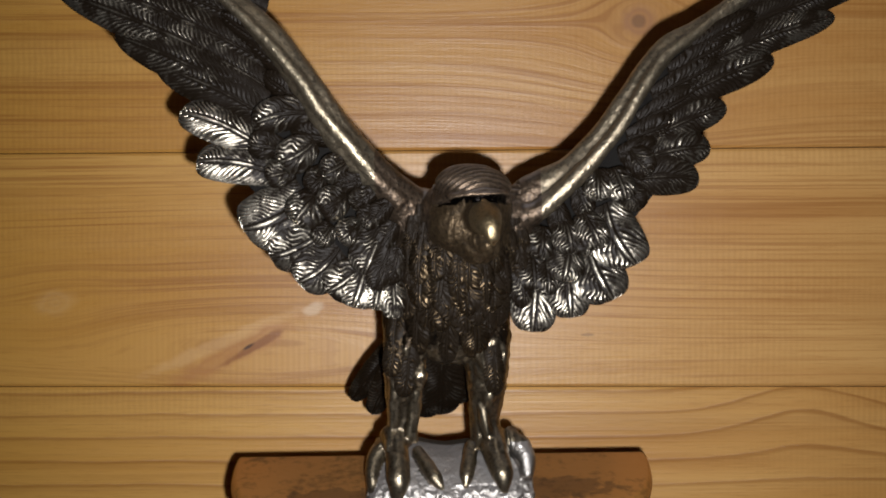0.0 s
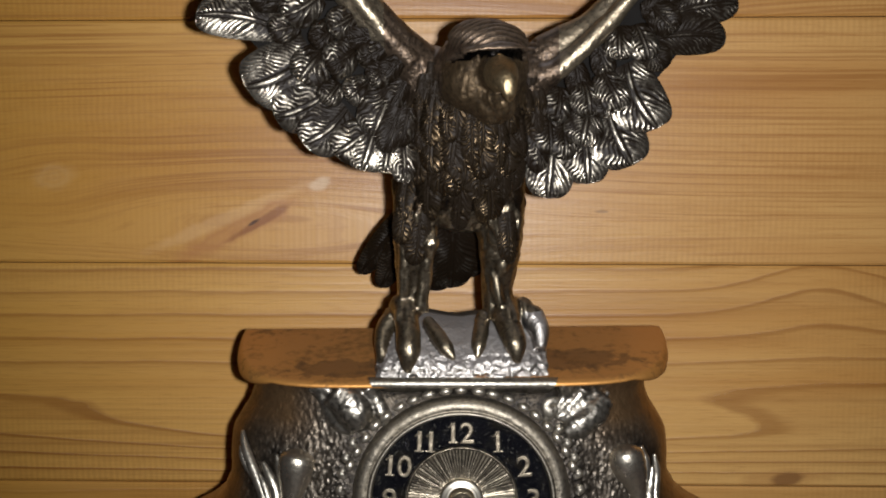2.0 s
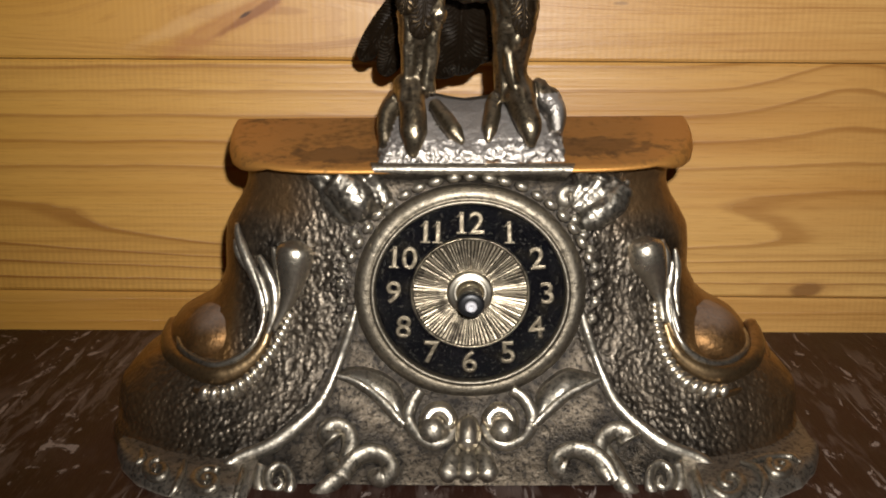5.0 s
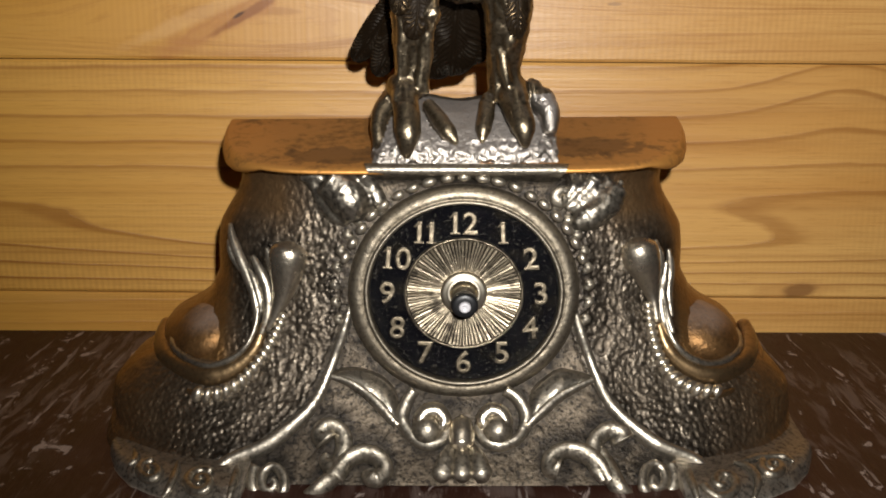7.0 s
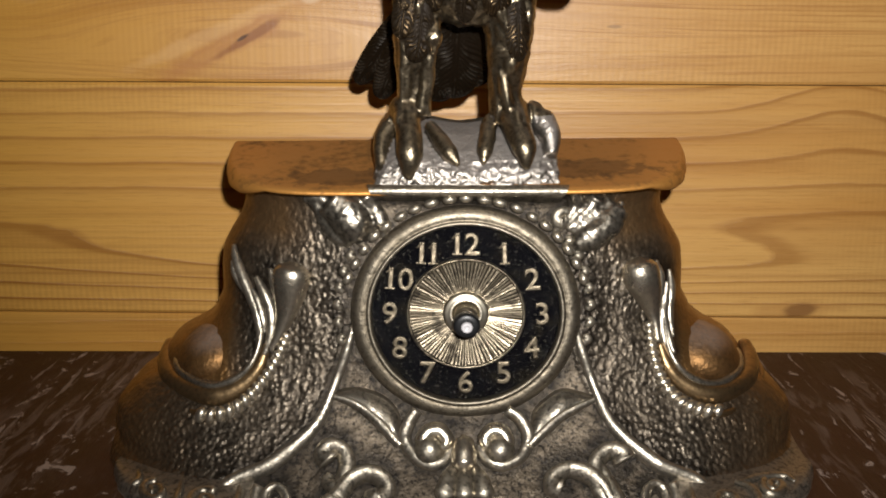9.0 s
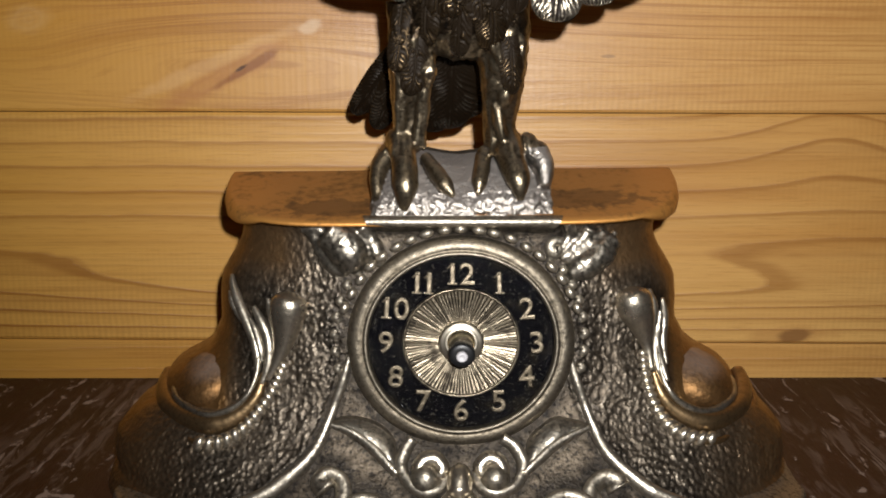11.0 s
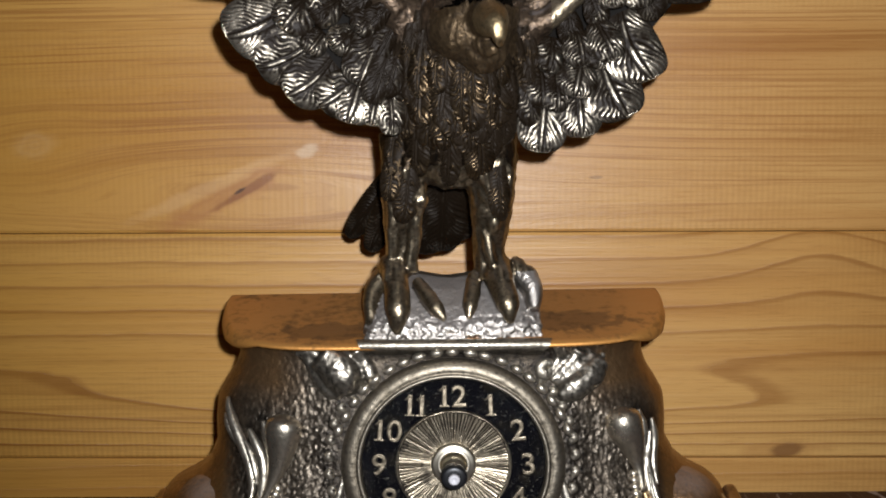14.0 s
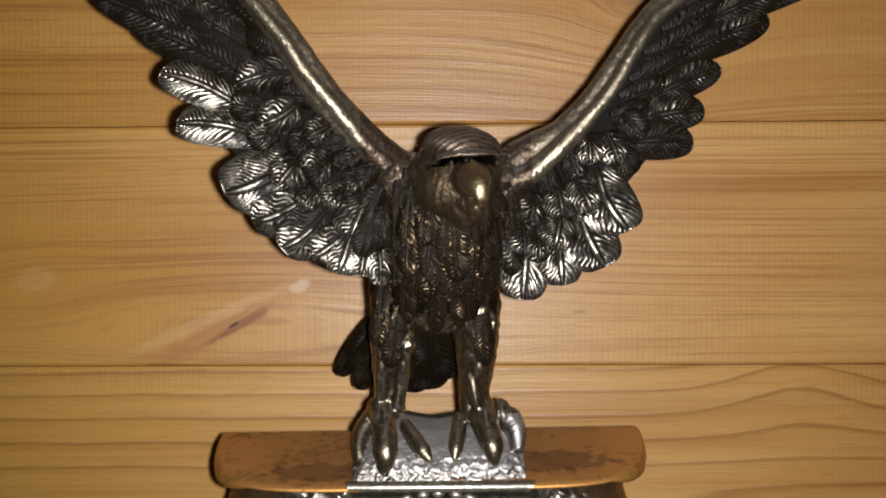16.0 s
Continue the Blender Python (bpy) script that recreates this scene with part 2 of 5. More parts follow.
def pine(name, seed, pale, deep, streak=0.6, loops=0.0, knots=(), hills=()):
    """Varnished pine board, grain along x. streak: how strong the straight grain shows, loops: the arched grain;
    knots: x, z, half length, half height, tilt in degrees, strength, colour;
    hills: x, z, half length, half height, lift of the rings where the arched grain closes."""
    k = Mat(name)
    pos = k.node("ShaderNodeTexCoord").outputs["Object"]
    sep = k.node("ShaderNodeSeparateXYZ")
    k.link(pos, sep.inputs[0])
    x, z = sep.outputs[0], sep.outputs[2]
    # the grain bends round the knots
    zz = z
    for kx, kz, rx, rz, tilt, strong, tint in knots:
        if rz < 0.008:
            continue
        dx, dz = k.math("DIVIDE", k.math("SUBTRACT", x, kx), rx * 2.6), k.math("SUBTRACT", z, kz)
        g = k.math("POWER", 2.718, k.math("MULTIPLY", k.math("ADD", k.math("MULTIPLY", dx, dx), k.math("POWER", k.math("DIVIDE", dz, rz * 2.2), 2.0)), -1.0))
        zz = k.math("SUBTRACT", zz, k.math("MULTIPLY", g, k.math("MULTIPLY", dz, 0.6)))
    comb = k.node("ShaderNodeCombineXYZ")
    k.link(x, comb.inputs[0])
    k.link(zz, comb.inputs[2])

    def stretched(fx, fz, detail, rough, dist=0.0):
        m = k.node("ShaderNodeMapping")
        m.inputs["Scale"].default_value = (fx, 1, fz)
        m.inputs["Location"].default_value = (seed, seed * 0.7, seed * 1.3)
        k.link(comb.outputs[0], m.inputs["Vector"])
        return k.noise(m.outputs[0], 1.0, detail, rough, dist)

    broad = stretched(1.6, 26.0, 3.0, 0.5)
    bands = stretched(2.4, 120.0, 4.0, 0.62)
    lines = stretched(3.2, 430.0, 4.0, 0.68)
    patch = stretched(3.5, 9.0, 2.0, 0.5)
    saws = stretched(300.0, 150.0, 2.0, 0.5)
    where = stretched(4.0, 11.0, 2.0, 0.5)
    col = k.mix(k.ramp(broad, (0.32, 0.0), (0.68, 1.0)), pale, tuple(c * f for c, f in zip(pale, (0.74, 0.62, 0.48))))
    # warmer towards the left: the lamp's colour falloff put into the wood
    left_warmth = k.node("ShaderNodeMapRange", **{"From Min": 0.02, "From Max": -0.34, "To Min": 0.0, "To Max": 0.85})
    k.link(x, left_warmth.inputs[0])
    col = k.mix(left_warmth.outputs[0], col, (0.60, 0.305, 0.046))
    col = k.mix(k.math("MULTIPLY", k.ramp(bands, (0.48, 0.0), (0.70, 1.0)), streak * 0.55), col, deep)
    fine = k.math("MULTIPLY", k.ramp(lines, (0.51, 0.0), (0.60, 1.0)), k.ramp(patch, (0.35, 0.25), (0.65, 1.0)))
    col = k.mix(k.math("MULTIPLY", fine, streak), col, deep)
    height = k.math("ADD", lines, bands)
    if loops:
        hill = stretched(1.3, 9.5, 1.0, 0.3)
        wig = stretched(16.0, 70.0, 3.0, 0.6)
        level = zz
        for hx, hz, rx, rz, lift in hills:
            dx, dz = k.math("DIVIDE", k.math("SUBTRACT", x, hx), rx), k.math("DIVIDE", k.math("SUBTRACT", z, hz), rz)
            g = k.math("POWER", 2.718, k.math("MULTIPLY", k.math("MULTIPLY_ADD", dx, dx, k.math("MULTIPLY", dz, dz)), -1.0))
            level = k.math("MULTIPLY_ADD", g, lift, level)
        phase = k.math("MULTIPLY_ADD", level, 72.0, k.math("MULTIPLY_ADD", wig, 0.25, k.math("MULTIPLY", hill, 2.5)))
        ring = k.ramp(k.math("FRACT", phase), (0.0, 0.7), (0.05, 0.0), (0.55, 0.05), (0.83, 0.30), (0.94, 1.0))
        ring = k.math("MULTIPLY", ring, k.ramp(patch, (0.3, 0.6), (0.7, 1.0)))
        col = k.mix(k.math("MULTIPLY", ring, loops), col, deep)
        height = k.math("ADD", height, ring)
    pores = stretched(55.0, 1100.0, 3.0, 0.7)
    mottle = stretched(18.0, 60.0, 4.0, 0.65)
    col = k.mix(k.math("MULTIPLY", k.ramp(pores, (0.52, 0.0), (0.68, 1.0)), 0.22), col, deep)
    col = k.mix(k.math("MULTIPLY", k.ramp(mottle, (0.45, 0.0), (0.75, 1.0)), 0.22), col, tuple(c * f for c, f in zip(pale, (0.80, 0.72, 0.62))))
    ripple = k.math("MULTIPLY", k.ramp(saws, (0.42, 0.0), (0.66, 1.0)), k.ramp(where, (0.42, 0.0), (0.6, 1.0)))
    col = k.mix(k.math("MULTIPLY", ripple, 0.07), col, deep)
    # faint planer marks across the grain
    wave = k.math("SINE", k.math("MULTIPLY_ADD", x, 1850.0, k.math("MULTIPLY", mottle, 5.0)))
    col = k.mix(k.math("MULTIPLY", k.math("MULTIPLY_ADD", wave, 0.5, 0.5), k.math("MULTIPLY", k.ramp(where, (0.36, 0.0), (0.62, 1.0)), 0.17)), col, deep)
    for kx, kz, rx, rz, tilt, strong, tint in knots:
        ca, sa = math.cos(radians(tilt)), math.sin(radians(tilt))
        dx, dz = k.math("SUBTRACT", x, kx), k.math("SUBTRACT", z, kz)
        u = k.math("DIVIDE", k.math("MULTIPLY_ADD", dz, sa, k.math("MULTIPLY", dx, ca)), rx)
        v = k.math("DIVIDE", k.math("MULTIPLY_ADD", dz, ca, k.math("MULTIPLY", dx, -sa)), rz)
        r = k.math("SQRT", k.math("MULTIPLY_ADD", u, u, k.math("MULTIPLY", v, v)))
        r = k.math("MULTIPLY_ADD", k.math("SUBTRACT", stretched(60.0, 160.0, 3.0, 0.6), 0.5), 1.0, r)
        spot = k.ramp(r, (0.45, 1.0), (1.05, 0.0))
        rings = k.math("MULTIPLY_ADD", k.math("SINE", k.math("MULTIPLY", r, 16.0)), 0.15 if rz > 0.008 and rz < 0.02 else 0.0, 0.85)
        col = k.mix(k.math("MULTIPLY", k.math("MULTIPLY", spot, strong), rings), col, tint)
    height = k.math("MULTIPLY_ADD", ripple, 0.08, height)
    height = k.math("MULTIPLY_ADD", pores, 0.5, k.math("MULTIPLY_ADD", mottle, 0.6, height))
    return k.done(col, k.math("MULTIPLY_ADD", lines, 0.2, 0.30), 0.0, k.bump(height, 0.35, 0.0007))


PALE, DEEP = (0.645, 0.360, 0.115), (0.30, 0.108, 0.014)
BARK = (0.10, 0.045, 0.018)
pine_mid = pine("pine_board_straight", 3.1, PALE, DEEP, 0.66, 0.0, (
    (-0.100, 0.172, 0.055, 0.026, 20, 0.22, (0.62, 0.33, 0.13)), (-0.128, 0.1845, 0.064, 0.0058, 22.5, 0.36, (0.74, 0.46, 0.22)), (-0.126, 0.1765, 0.060, 0.0085, 27, 0.85, (0.44, 0.19, 0.052)),
    (-0.116, 0.1792, 0.030, 0.0034, 30, 0.85, (0.24, 0.075, 0.014)), (-0.119, 0.1795, 0.0060, 0.0015, 30, 1.0, (0.05, 0.016, 0.004)), (-0.0795, 0.2020, 0.0085, 0.0045, 20, 0.5, (0.80, 0.62, 0.42)),
    (-0.234, 0.2065, 0.016, 0.010, 0, 0.13, (0.80, 0.58, 0.33)), (0.118, 0.245, 0.004, 0.002, 0, 0.4, BARK), (0.085, 0.186, 0.005, 0.0012, 0, 0.5, BARK)))
pine_foot = pine("pine_board_foot", 9.2, (0.67, 0.380, 0.118), DEEP, 0.5, 0.3)
pine_knot = pine("pine_board_arched", 15.3, (0.69, 0.395, 0.122), (0.25, 0.088, 0.012), 0.36, 0.80, ((0.198, 0.0248, 0.0130, 0.0052, 8, 0.95, (0.11, 0.045, 0.016)), (0.194, 0.0250, 0.034, 0.0074, 6, 0.45, (0.40, 0.18, 0.05))),
                 ((-0.040, 0.056, 0.24, 0.021, 0.033), (0.330, 0.046, 0.34, 0.020, 0.024), (0.215, 0.150, 0.045, 0.035, -0.016)))
pine_top = pine("pine_board_knotty", 12.4, (0.65, 0.365, 0.116), DEEP, 0.56, 0.0, ((0.1150, 0.3733, 0.0120, 0.0110, 0, 1.0, (0.33, 0.145, 0.060)), (0.1150, 0.3733, 0.0050, 0.0045, 0, 0.9, (0.13, 0.055, 0.028)), (0.116, 0.370, 0.026, 0.024, 0, 0.3, (0.50, 0.26, 0.09))))
pine_room = pine("pine_room", 21.0, (0.45, 0.25, 0.09), DEEP, 0.5)


def scuffed_paint():
    """Dark red-brown painted boards, scuffed and scratched to grey in long strokes, chipped to a pale ground."""
    k = Mat("scuffed_brown_paint")
    tone = k.noise(k.coord((1, 0.3, 1)), 30.0, 6.0, 0.65)
    stroke = k.noise(k.coord((1.0, 0.20, 1), loc=(0.2, 0, 0)), 120.0, 6.0, 0.72, 0.8)
    where = k.noise(k.coord((1, 0.4, 1), loc=(1.3, 0.4, 0)), 13.0, 4.0, 0.6)
    chips = k.noise(k.coord((1.0, 0.45, 1)), 80.0, 6.0, 0.7, 0.8)
    fine = k.noise(k.coord((1.0, 0.03, 1)), 600.0, 3.0, 0.7)
    scratch = k.noise(k.coord((1.0, 0.06, 1), loc=(0.7, 0.1, 0)), 210.0, 4.0, 0.6, 0.4)
    dull = k.noise(k.coord((1, 0.6, 1), loc=(3.3, 1.4, 0)), 42.0, 5.0, 0.7)
    col = k.mix(tone, (0.013, 0.0065, 0.0052), (0.062, 0.0215, 0.0125))
    col = k.mix(k.math("MULTIPLY", k.ramp(dull, (0.50, 0.0), (0.66, 1.0)), 0.3), col, (0.080, 0.046, 0.038))
    scuff = k.math("MULTIPLY", k.ramp(stroke, (0.48, 0.0), (0.58, 1.0)), k.ramp(where, (0.50, 0.0), (0.62, 1.0)))
    col = k.mix(k.math("MULTIPLY", scuff, 0.36), col, (0.26, 0.20, 0.175))
    col = k.mix(k.math("MULTIPLY", k.ramp(scratch, (0.62, 0.0), (0.66, 1.0)), 0.7), col, (0.28, 0.225, 0.20))
    col = k.mix(k.math("MULTIPLY", k.ramp(chips, (0.60, 0.0), (0.63, 1.0)), 0.85), col, (0.38, 0.31, 0.28))
    col = k.mix(k.math("MULTIPLY", k.ramp(fine, (0.55, 0.0), (0.72, 1.0)), 0.18), col, (0.12, 0.062, 0.045))
    k.b.inputs["Specular IOR Level"].default_value = 0.22
    return k.done(col, k.math("MULTIPLY_ADD", tone, 0.3, 0.35), 0.0, k.bump(k.math("ADD", stroke, k.math("ADD", fine, chips)), 0.5, 0.0010))


paint = scuffed_paint()
floor_paint = plain("dark_floor", (0.10, 0.06, 0.035), 0.5)


# ---- mesh helpers ----
class Soup:
    """Vertices and faces of one mesh, gathered bit by bit."""

    def __init__(self):
        self.v, self.f, self.m, self.n, self.worn = [], [], [], 0, []

    def add(self, verts, faces, mat=0, worn=None):
        verts = np.asarray(verts, float).reshape(-1, 3)
        self.v.append(verts)
        self.worn.append(np.full(len(verts), 0.3) if worn is None else np.asarray(worn, float).reshape(-1))
        self.f.extend(tuple(i + self.n for i in face) for face in faces)
        self.m.extend([mat] * len(faces))
        self.n += len(verts)
        return self

    def grid(self, pts, mat=0, wrap_u=False, wrap_v=False, flip=False, worn=None):
        nu, nv = pts.shape[:2]
        faces = []
        for i in range(nu if wrap_u else nu - 1):
            for j in range(nv if wrap_v else nv - 1):
                a, b = i * nv + j, i * nv + (j + 1) % nv
                c, d = ((i + 1) % nu) * nv + (j + 1) % nv, ((i + 1) % nu) * nv + j
                faces.append((d, c, b, a) if flip else (a, b, c, d))
        return self.add(pts, faces, mat, worn)

    def mesh(self, name, smooth=True):
        me = bpy.data.meshes.new(name)
        me.from_pydata(np.concatenate(self.v).tolist(), [], self.f)
        me.polygons.foreach_set("material_index", self.m)
        if smooth:
            me.polygons.foreach_set("use_smooth", [True] * len(me.polygons))
        bm = bmesh.new()
        bm.from_mesh(me)
        bmesh.ops.recalc_face_normals(bm, faces=bm.faces)
        bm.to_mesh(me)
        bm.free()
        me.attributes.new("worn", "FLOAT", "POINT").data.foreach_set("value", np.concatenate(self.worn))
        me.update()
        return me


def spline(points, n):
    """n points on a smooth curve through the given ones."""
    p = np.asarray(points, float)
    p = np.vstack([2 * p[0] - p[1], p, 2 * p[-1] - p[-2]])
    out = []
    for s in np.linspace(0, len(p) - 3 - 1e-9, n):
        i = int(s)
        t = s - i
        a, b, c, d = p[i:i + 4]
        out.append(0.5 * (2 * b + (c - a) * t + (2 * a - 5 * b + 4 * c - d) * t * t + (3 * b - a - 3 * c + d) * t ** 3))
    return np.array(out)


def tube(soup, path, radii, seg=12, flat=1.0, face=(0, -1, 0), mat=0, wobble=0.0):
    """A round bar along a path, closed at both ends; flat squeezes it along face."""
    path = np.asarray(path, float)
    n = len(path)
    radii = np.interp(np.linspace(0, 1, n), np.linspace(0, 1, len(radii)), radii) if not np.isscalar(radii) else np.full(n, radii)
    tan = np.gradient(path, axis=0)
    tan /= np.linalg.norm(tan, axis=1)[:, None] + 1e-12
    side = np.cross(tan, face)
    side /= np.linalg.norm(side, axis=1)[:, None] + 1e-9
    out = np.cross(side, tan)
    ang = np.linspace(0, 2 * np.pi, seg, endpoint=False)
    ring = path[:, None] + radii[:, None, None] * (np.cos(ang)[None, :, None] * side[:, None] + flat * np.sin(ang)[None, :, None] * out[:, None])
    if wobble:
        ring += wobble * np.random.uniform(-1, 1, ring.shape)
    ends = np.repeat(path[[0]][:, None], seg, 1), np.repeat(path[[-1]][:, None], seg, 1)
    soup.grid(np.concatenate([ends[0], ring, ends[1]]), mat, wrap_v=True)


def blob(soup, centre, size, turn=None, nu=14, nv=20, mat=0):
    """An egg."""
    th, ph = np.linspace(0, np.pi, nu), np.linspace(0, 2 * np.pi, nv, endpoint=False)
    p = np.stack([np.sin(th)[:, None] * np.cos(ph), np.sin(th)[:, None] * np.sin(ph), np.cos(th)[:, None] * np.ones(nv)], -1) * np.asarray(size)
    if turn is not None:
        p = p @ np.array(Euler([radians(a) for a in turn]).to_matrix()).T
    soup.grid(p + np.asarray(centre), mat, wrap_v=True)


def box(soup, lo, hi, mat=0):
    x0, y0, z0 = lo
    x1, y1, z1 = hi
    v = [(x0, y0, z0), (x1, y0, z0), (x1, y1, z0), (x0, y1, z0), (x0, y0, z1), (x1, y0, z1), (x1, y1, z1), (x0, y1, z1)]
    soup.add(v, [(0, 3, 2, 1), (4, 5, 6, 7), (0, 1, 5, 4), (1, 2, 6, 5), (2, 3, 7, 6), (3, 0, 4, 7)], mat)


def part(name, soup, material, parent=None, label="", smooth=True):
    """Links a soup as one mesh object under a thing or a part."""
    mats = material if isinstance(material, (list, tuple)) else [material]
    me = soup if isinstance(soup, bpy.types.Mesh) else soup.mesh(name, smooth)
    if not me.materials:
        for m in mats:
            me.materials.append(m)
    ob = new(name, me)
    if parent is not None:
        ob.parent = parent
    if label:
        tagged(ob, label)
    return ob


# ---- the room: plank wall, table, plain walls that close it ----
def board(x0, x1, z0, z1, y, thick, edge=0.0009, low=0.0, high=0.0):
    """A plank that runs along x, its front edges eased."""
    s = Soup()
    rim = [(y + thick, z0), (y + edge, z0), (y, z0 + edge * 1.4), (y, z1 - edge * 1.4), (y + edge, z1), (y + thick, z1)]
    pts = np.array([[(x, a, b + x * (low if i < 3 else high)) for i, (a, b) in enumerate(rim)] for x in (x0, x1)])
    s.grid(pts)
    s.add([p for p in pts[0]], [(0, 1, 2, 3, 4, 5)])
    s.add([p for p in pts[1]], [(5, 4, 3, 2, 1, 0)])
    return s


back = Soup()
box(back, (-1.4, 0.022, -0.75), (1.4, 0.09, 1.7))
wall_north = tagged(part("wall_north", back, pine_room, smooth=False), "varnished pine plank wall behind the clock", "wall", kind="structure")
SLANT = (0.0, -0.0070, -0.0035, 0.0045, 0.0, 0.0)
SEAMS = (-0.117, 0.0218, 0.155, 0.2967, 0.4385, 0.579)
for lo, hi, low, high, wood in zip(SEAMS, SEAMS[1:], SLANT, SLANT[1:], (pine_foot, pine_knot, pine_mid, pine_top, pine_mid)):
    part("plank", board(-1.2, 1.2, lo + 0.0003, hi - 0.0003, 0.0, 0.02, 0.0011, low, high), wood, wall_north, smooth=False)
for n in range(8):
    lo = 0.579 + 0.14 * n
    part("plank", board(-1.2, 1.2, lo + 0.0003, lo + 0.1397, 0.0, 0.02), pine_room, wall_north, smooth=False)

for nm, lo, hi in (("wall_south", (-1.4, -2.3, -0.75), (1.4, -2.2, 1.7)), ("wall_west", (-1.5, -2.3, -0.75), (-1.4, 0.09, 1.7)), ("wall_east", (1.4, -2.3, -0.75), (1.5, 0.09, 1.7))):
    s = Soup()
    box(s, lo, hi)
    tagged(part(nm, s, pine_room, smooth=False), "plain wooden wall that closes the room", "wall", kind="structure")
s = Soup()
box(s, (-1.5, -2.3, -0.8), (1.5, 0.09, -0.75))
tagged(part("floor", s, floor_paint, smooth=False), "dark painted floor of the room", "floor", kind="structure")
s = Soup()
box(s, (-1.5, -2.3, 1.7), (1.5, 0.09, 1.78))
tagged(part("ceiling", s, pine_room, smooth=False), "plain wooden ceiling of the room", "ceiling", kind="structure")


def table():
    t = tagged(new("table"), "dark red-brown painted table with scuffed boards against the wall", "table")
    for n in range(7):
        s = Soup()
        x0 = -0.7 + 0.2 * n
        rim = [(x0, -0.03), (x0, -0.0012), (x0 + 0.0012, 0.0), (x0 + 0.1985, 0.0), (x0 + 0.1995, -0.0012), (x0 + 0.1995, -0.03)]
        pts = np.array([[(a, y, b) for a, b in rim] for y in (-0.85, -0.001)])
        s.grid(pts)
        s.add(pts[0], [(0, 1, 2, 3, 4, 5)])
        s.add(pts[1], [(5, 4, 3, 2, 1, 0)])
        part("board", s, paint, t, smooth=False)
    for x in (-0.62, 0.62):
        for y in (-0.78, -0.08):
            s = Soup()
            box(s, (x - 0.03, y - 0.03, -0.75), (x + 0.03, y + 0.03, -0.03))
            part("leg", s, paint, t, smooth=False)
    return t


table()


# ---- the mantel clock ----
HOME = (0.0, -0.14, 0.0)
CASE_Z = (0.0, 0.006, 0.009, 0.013, 0.022, 0.031, 0.0355, 0.037, 0.040, 0.046, 0.051, 0.056, 0.062, 0.072, 0.084, 0.093, 0.100, 0.106, 0.113, 0.124)
CASE_W = (0.1580, 0.1560, 0.1530, 0.1555, 0.1545, 0.1460, 0.1390, 0.1345, 0.1340, 0.1320, 0.1265, 0.1165, 0.1095, 0.1050, 0.1050, 0.1040, 0.1000, 0.0960, 0.0935, 0.0945)
FACE_Z = (0.0, 0.003, 0.010, 0.020, 0.032, 0.045, 0.075, 0.102, 0.116, 0.121, 0.124)
FACE_Y = (-0.0600, -0.0572, -0.0494, -0.0408, -0.0325, -0.0268, -0.0226, -0.0192, -0.0178, -0.0205, -0.0232)
CASE_X, CASE_BACK = -0.004, 0.03


def smooth_interp(z, zs, vs):
    """Interpolation with rounded corners."""
    z = np.asarray(z, float)
    return sum(np.interp(z + d, zs, vs) for d in (-0.0016, -0.0008, 0.0, 0.0008, 0.0016)) / 5


def case_y(x, z):
    """The front of the case at (x, z)."""
    w = smooth_interp(z, CASE_Z, CASE_W)
    u = np.clip(np.abs((np.asarray(x, float) - CASE_X) / w), 0, 0.9995)
    power = 3.0
    return CASE_BACK + (smooth_interp(z, FACE_Z, FACE_Y) - CASE_BACK) * (1 - u ** power) ** (1 / power)


def on_case(points, lift=0.0):
    """Points (x, z) laid on the front of the case, proud of it by lift."""
    p = np.asarray(points, float)
    return np.stack([p[:, 0], case_y(p[:, 0], p[:, 1]) - lift, p[:, 1]], 1)


RIDGE = ((0.0465, 0.066), (0.0495, 0.055), (0.0553, 0.039), (0.0625, 0.0255), (0.0790, 0.0130), (0.0960, 0.0060), (0.0990, 0.0))


def ridge_x(z):
    zs, xs = zip(*[(b, a) for a, b in reversed(RIDGE)])
    return np.interp(z, zs, xs)


clock = new("mantel_clock")
clock.location = HOME
tagged(clock, "antique brass mantel clock with scrolled feet standing on a table", "clock")


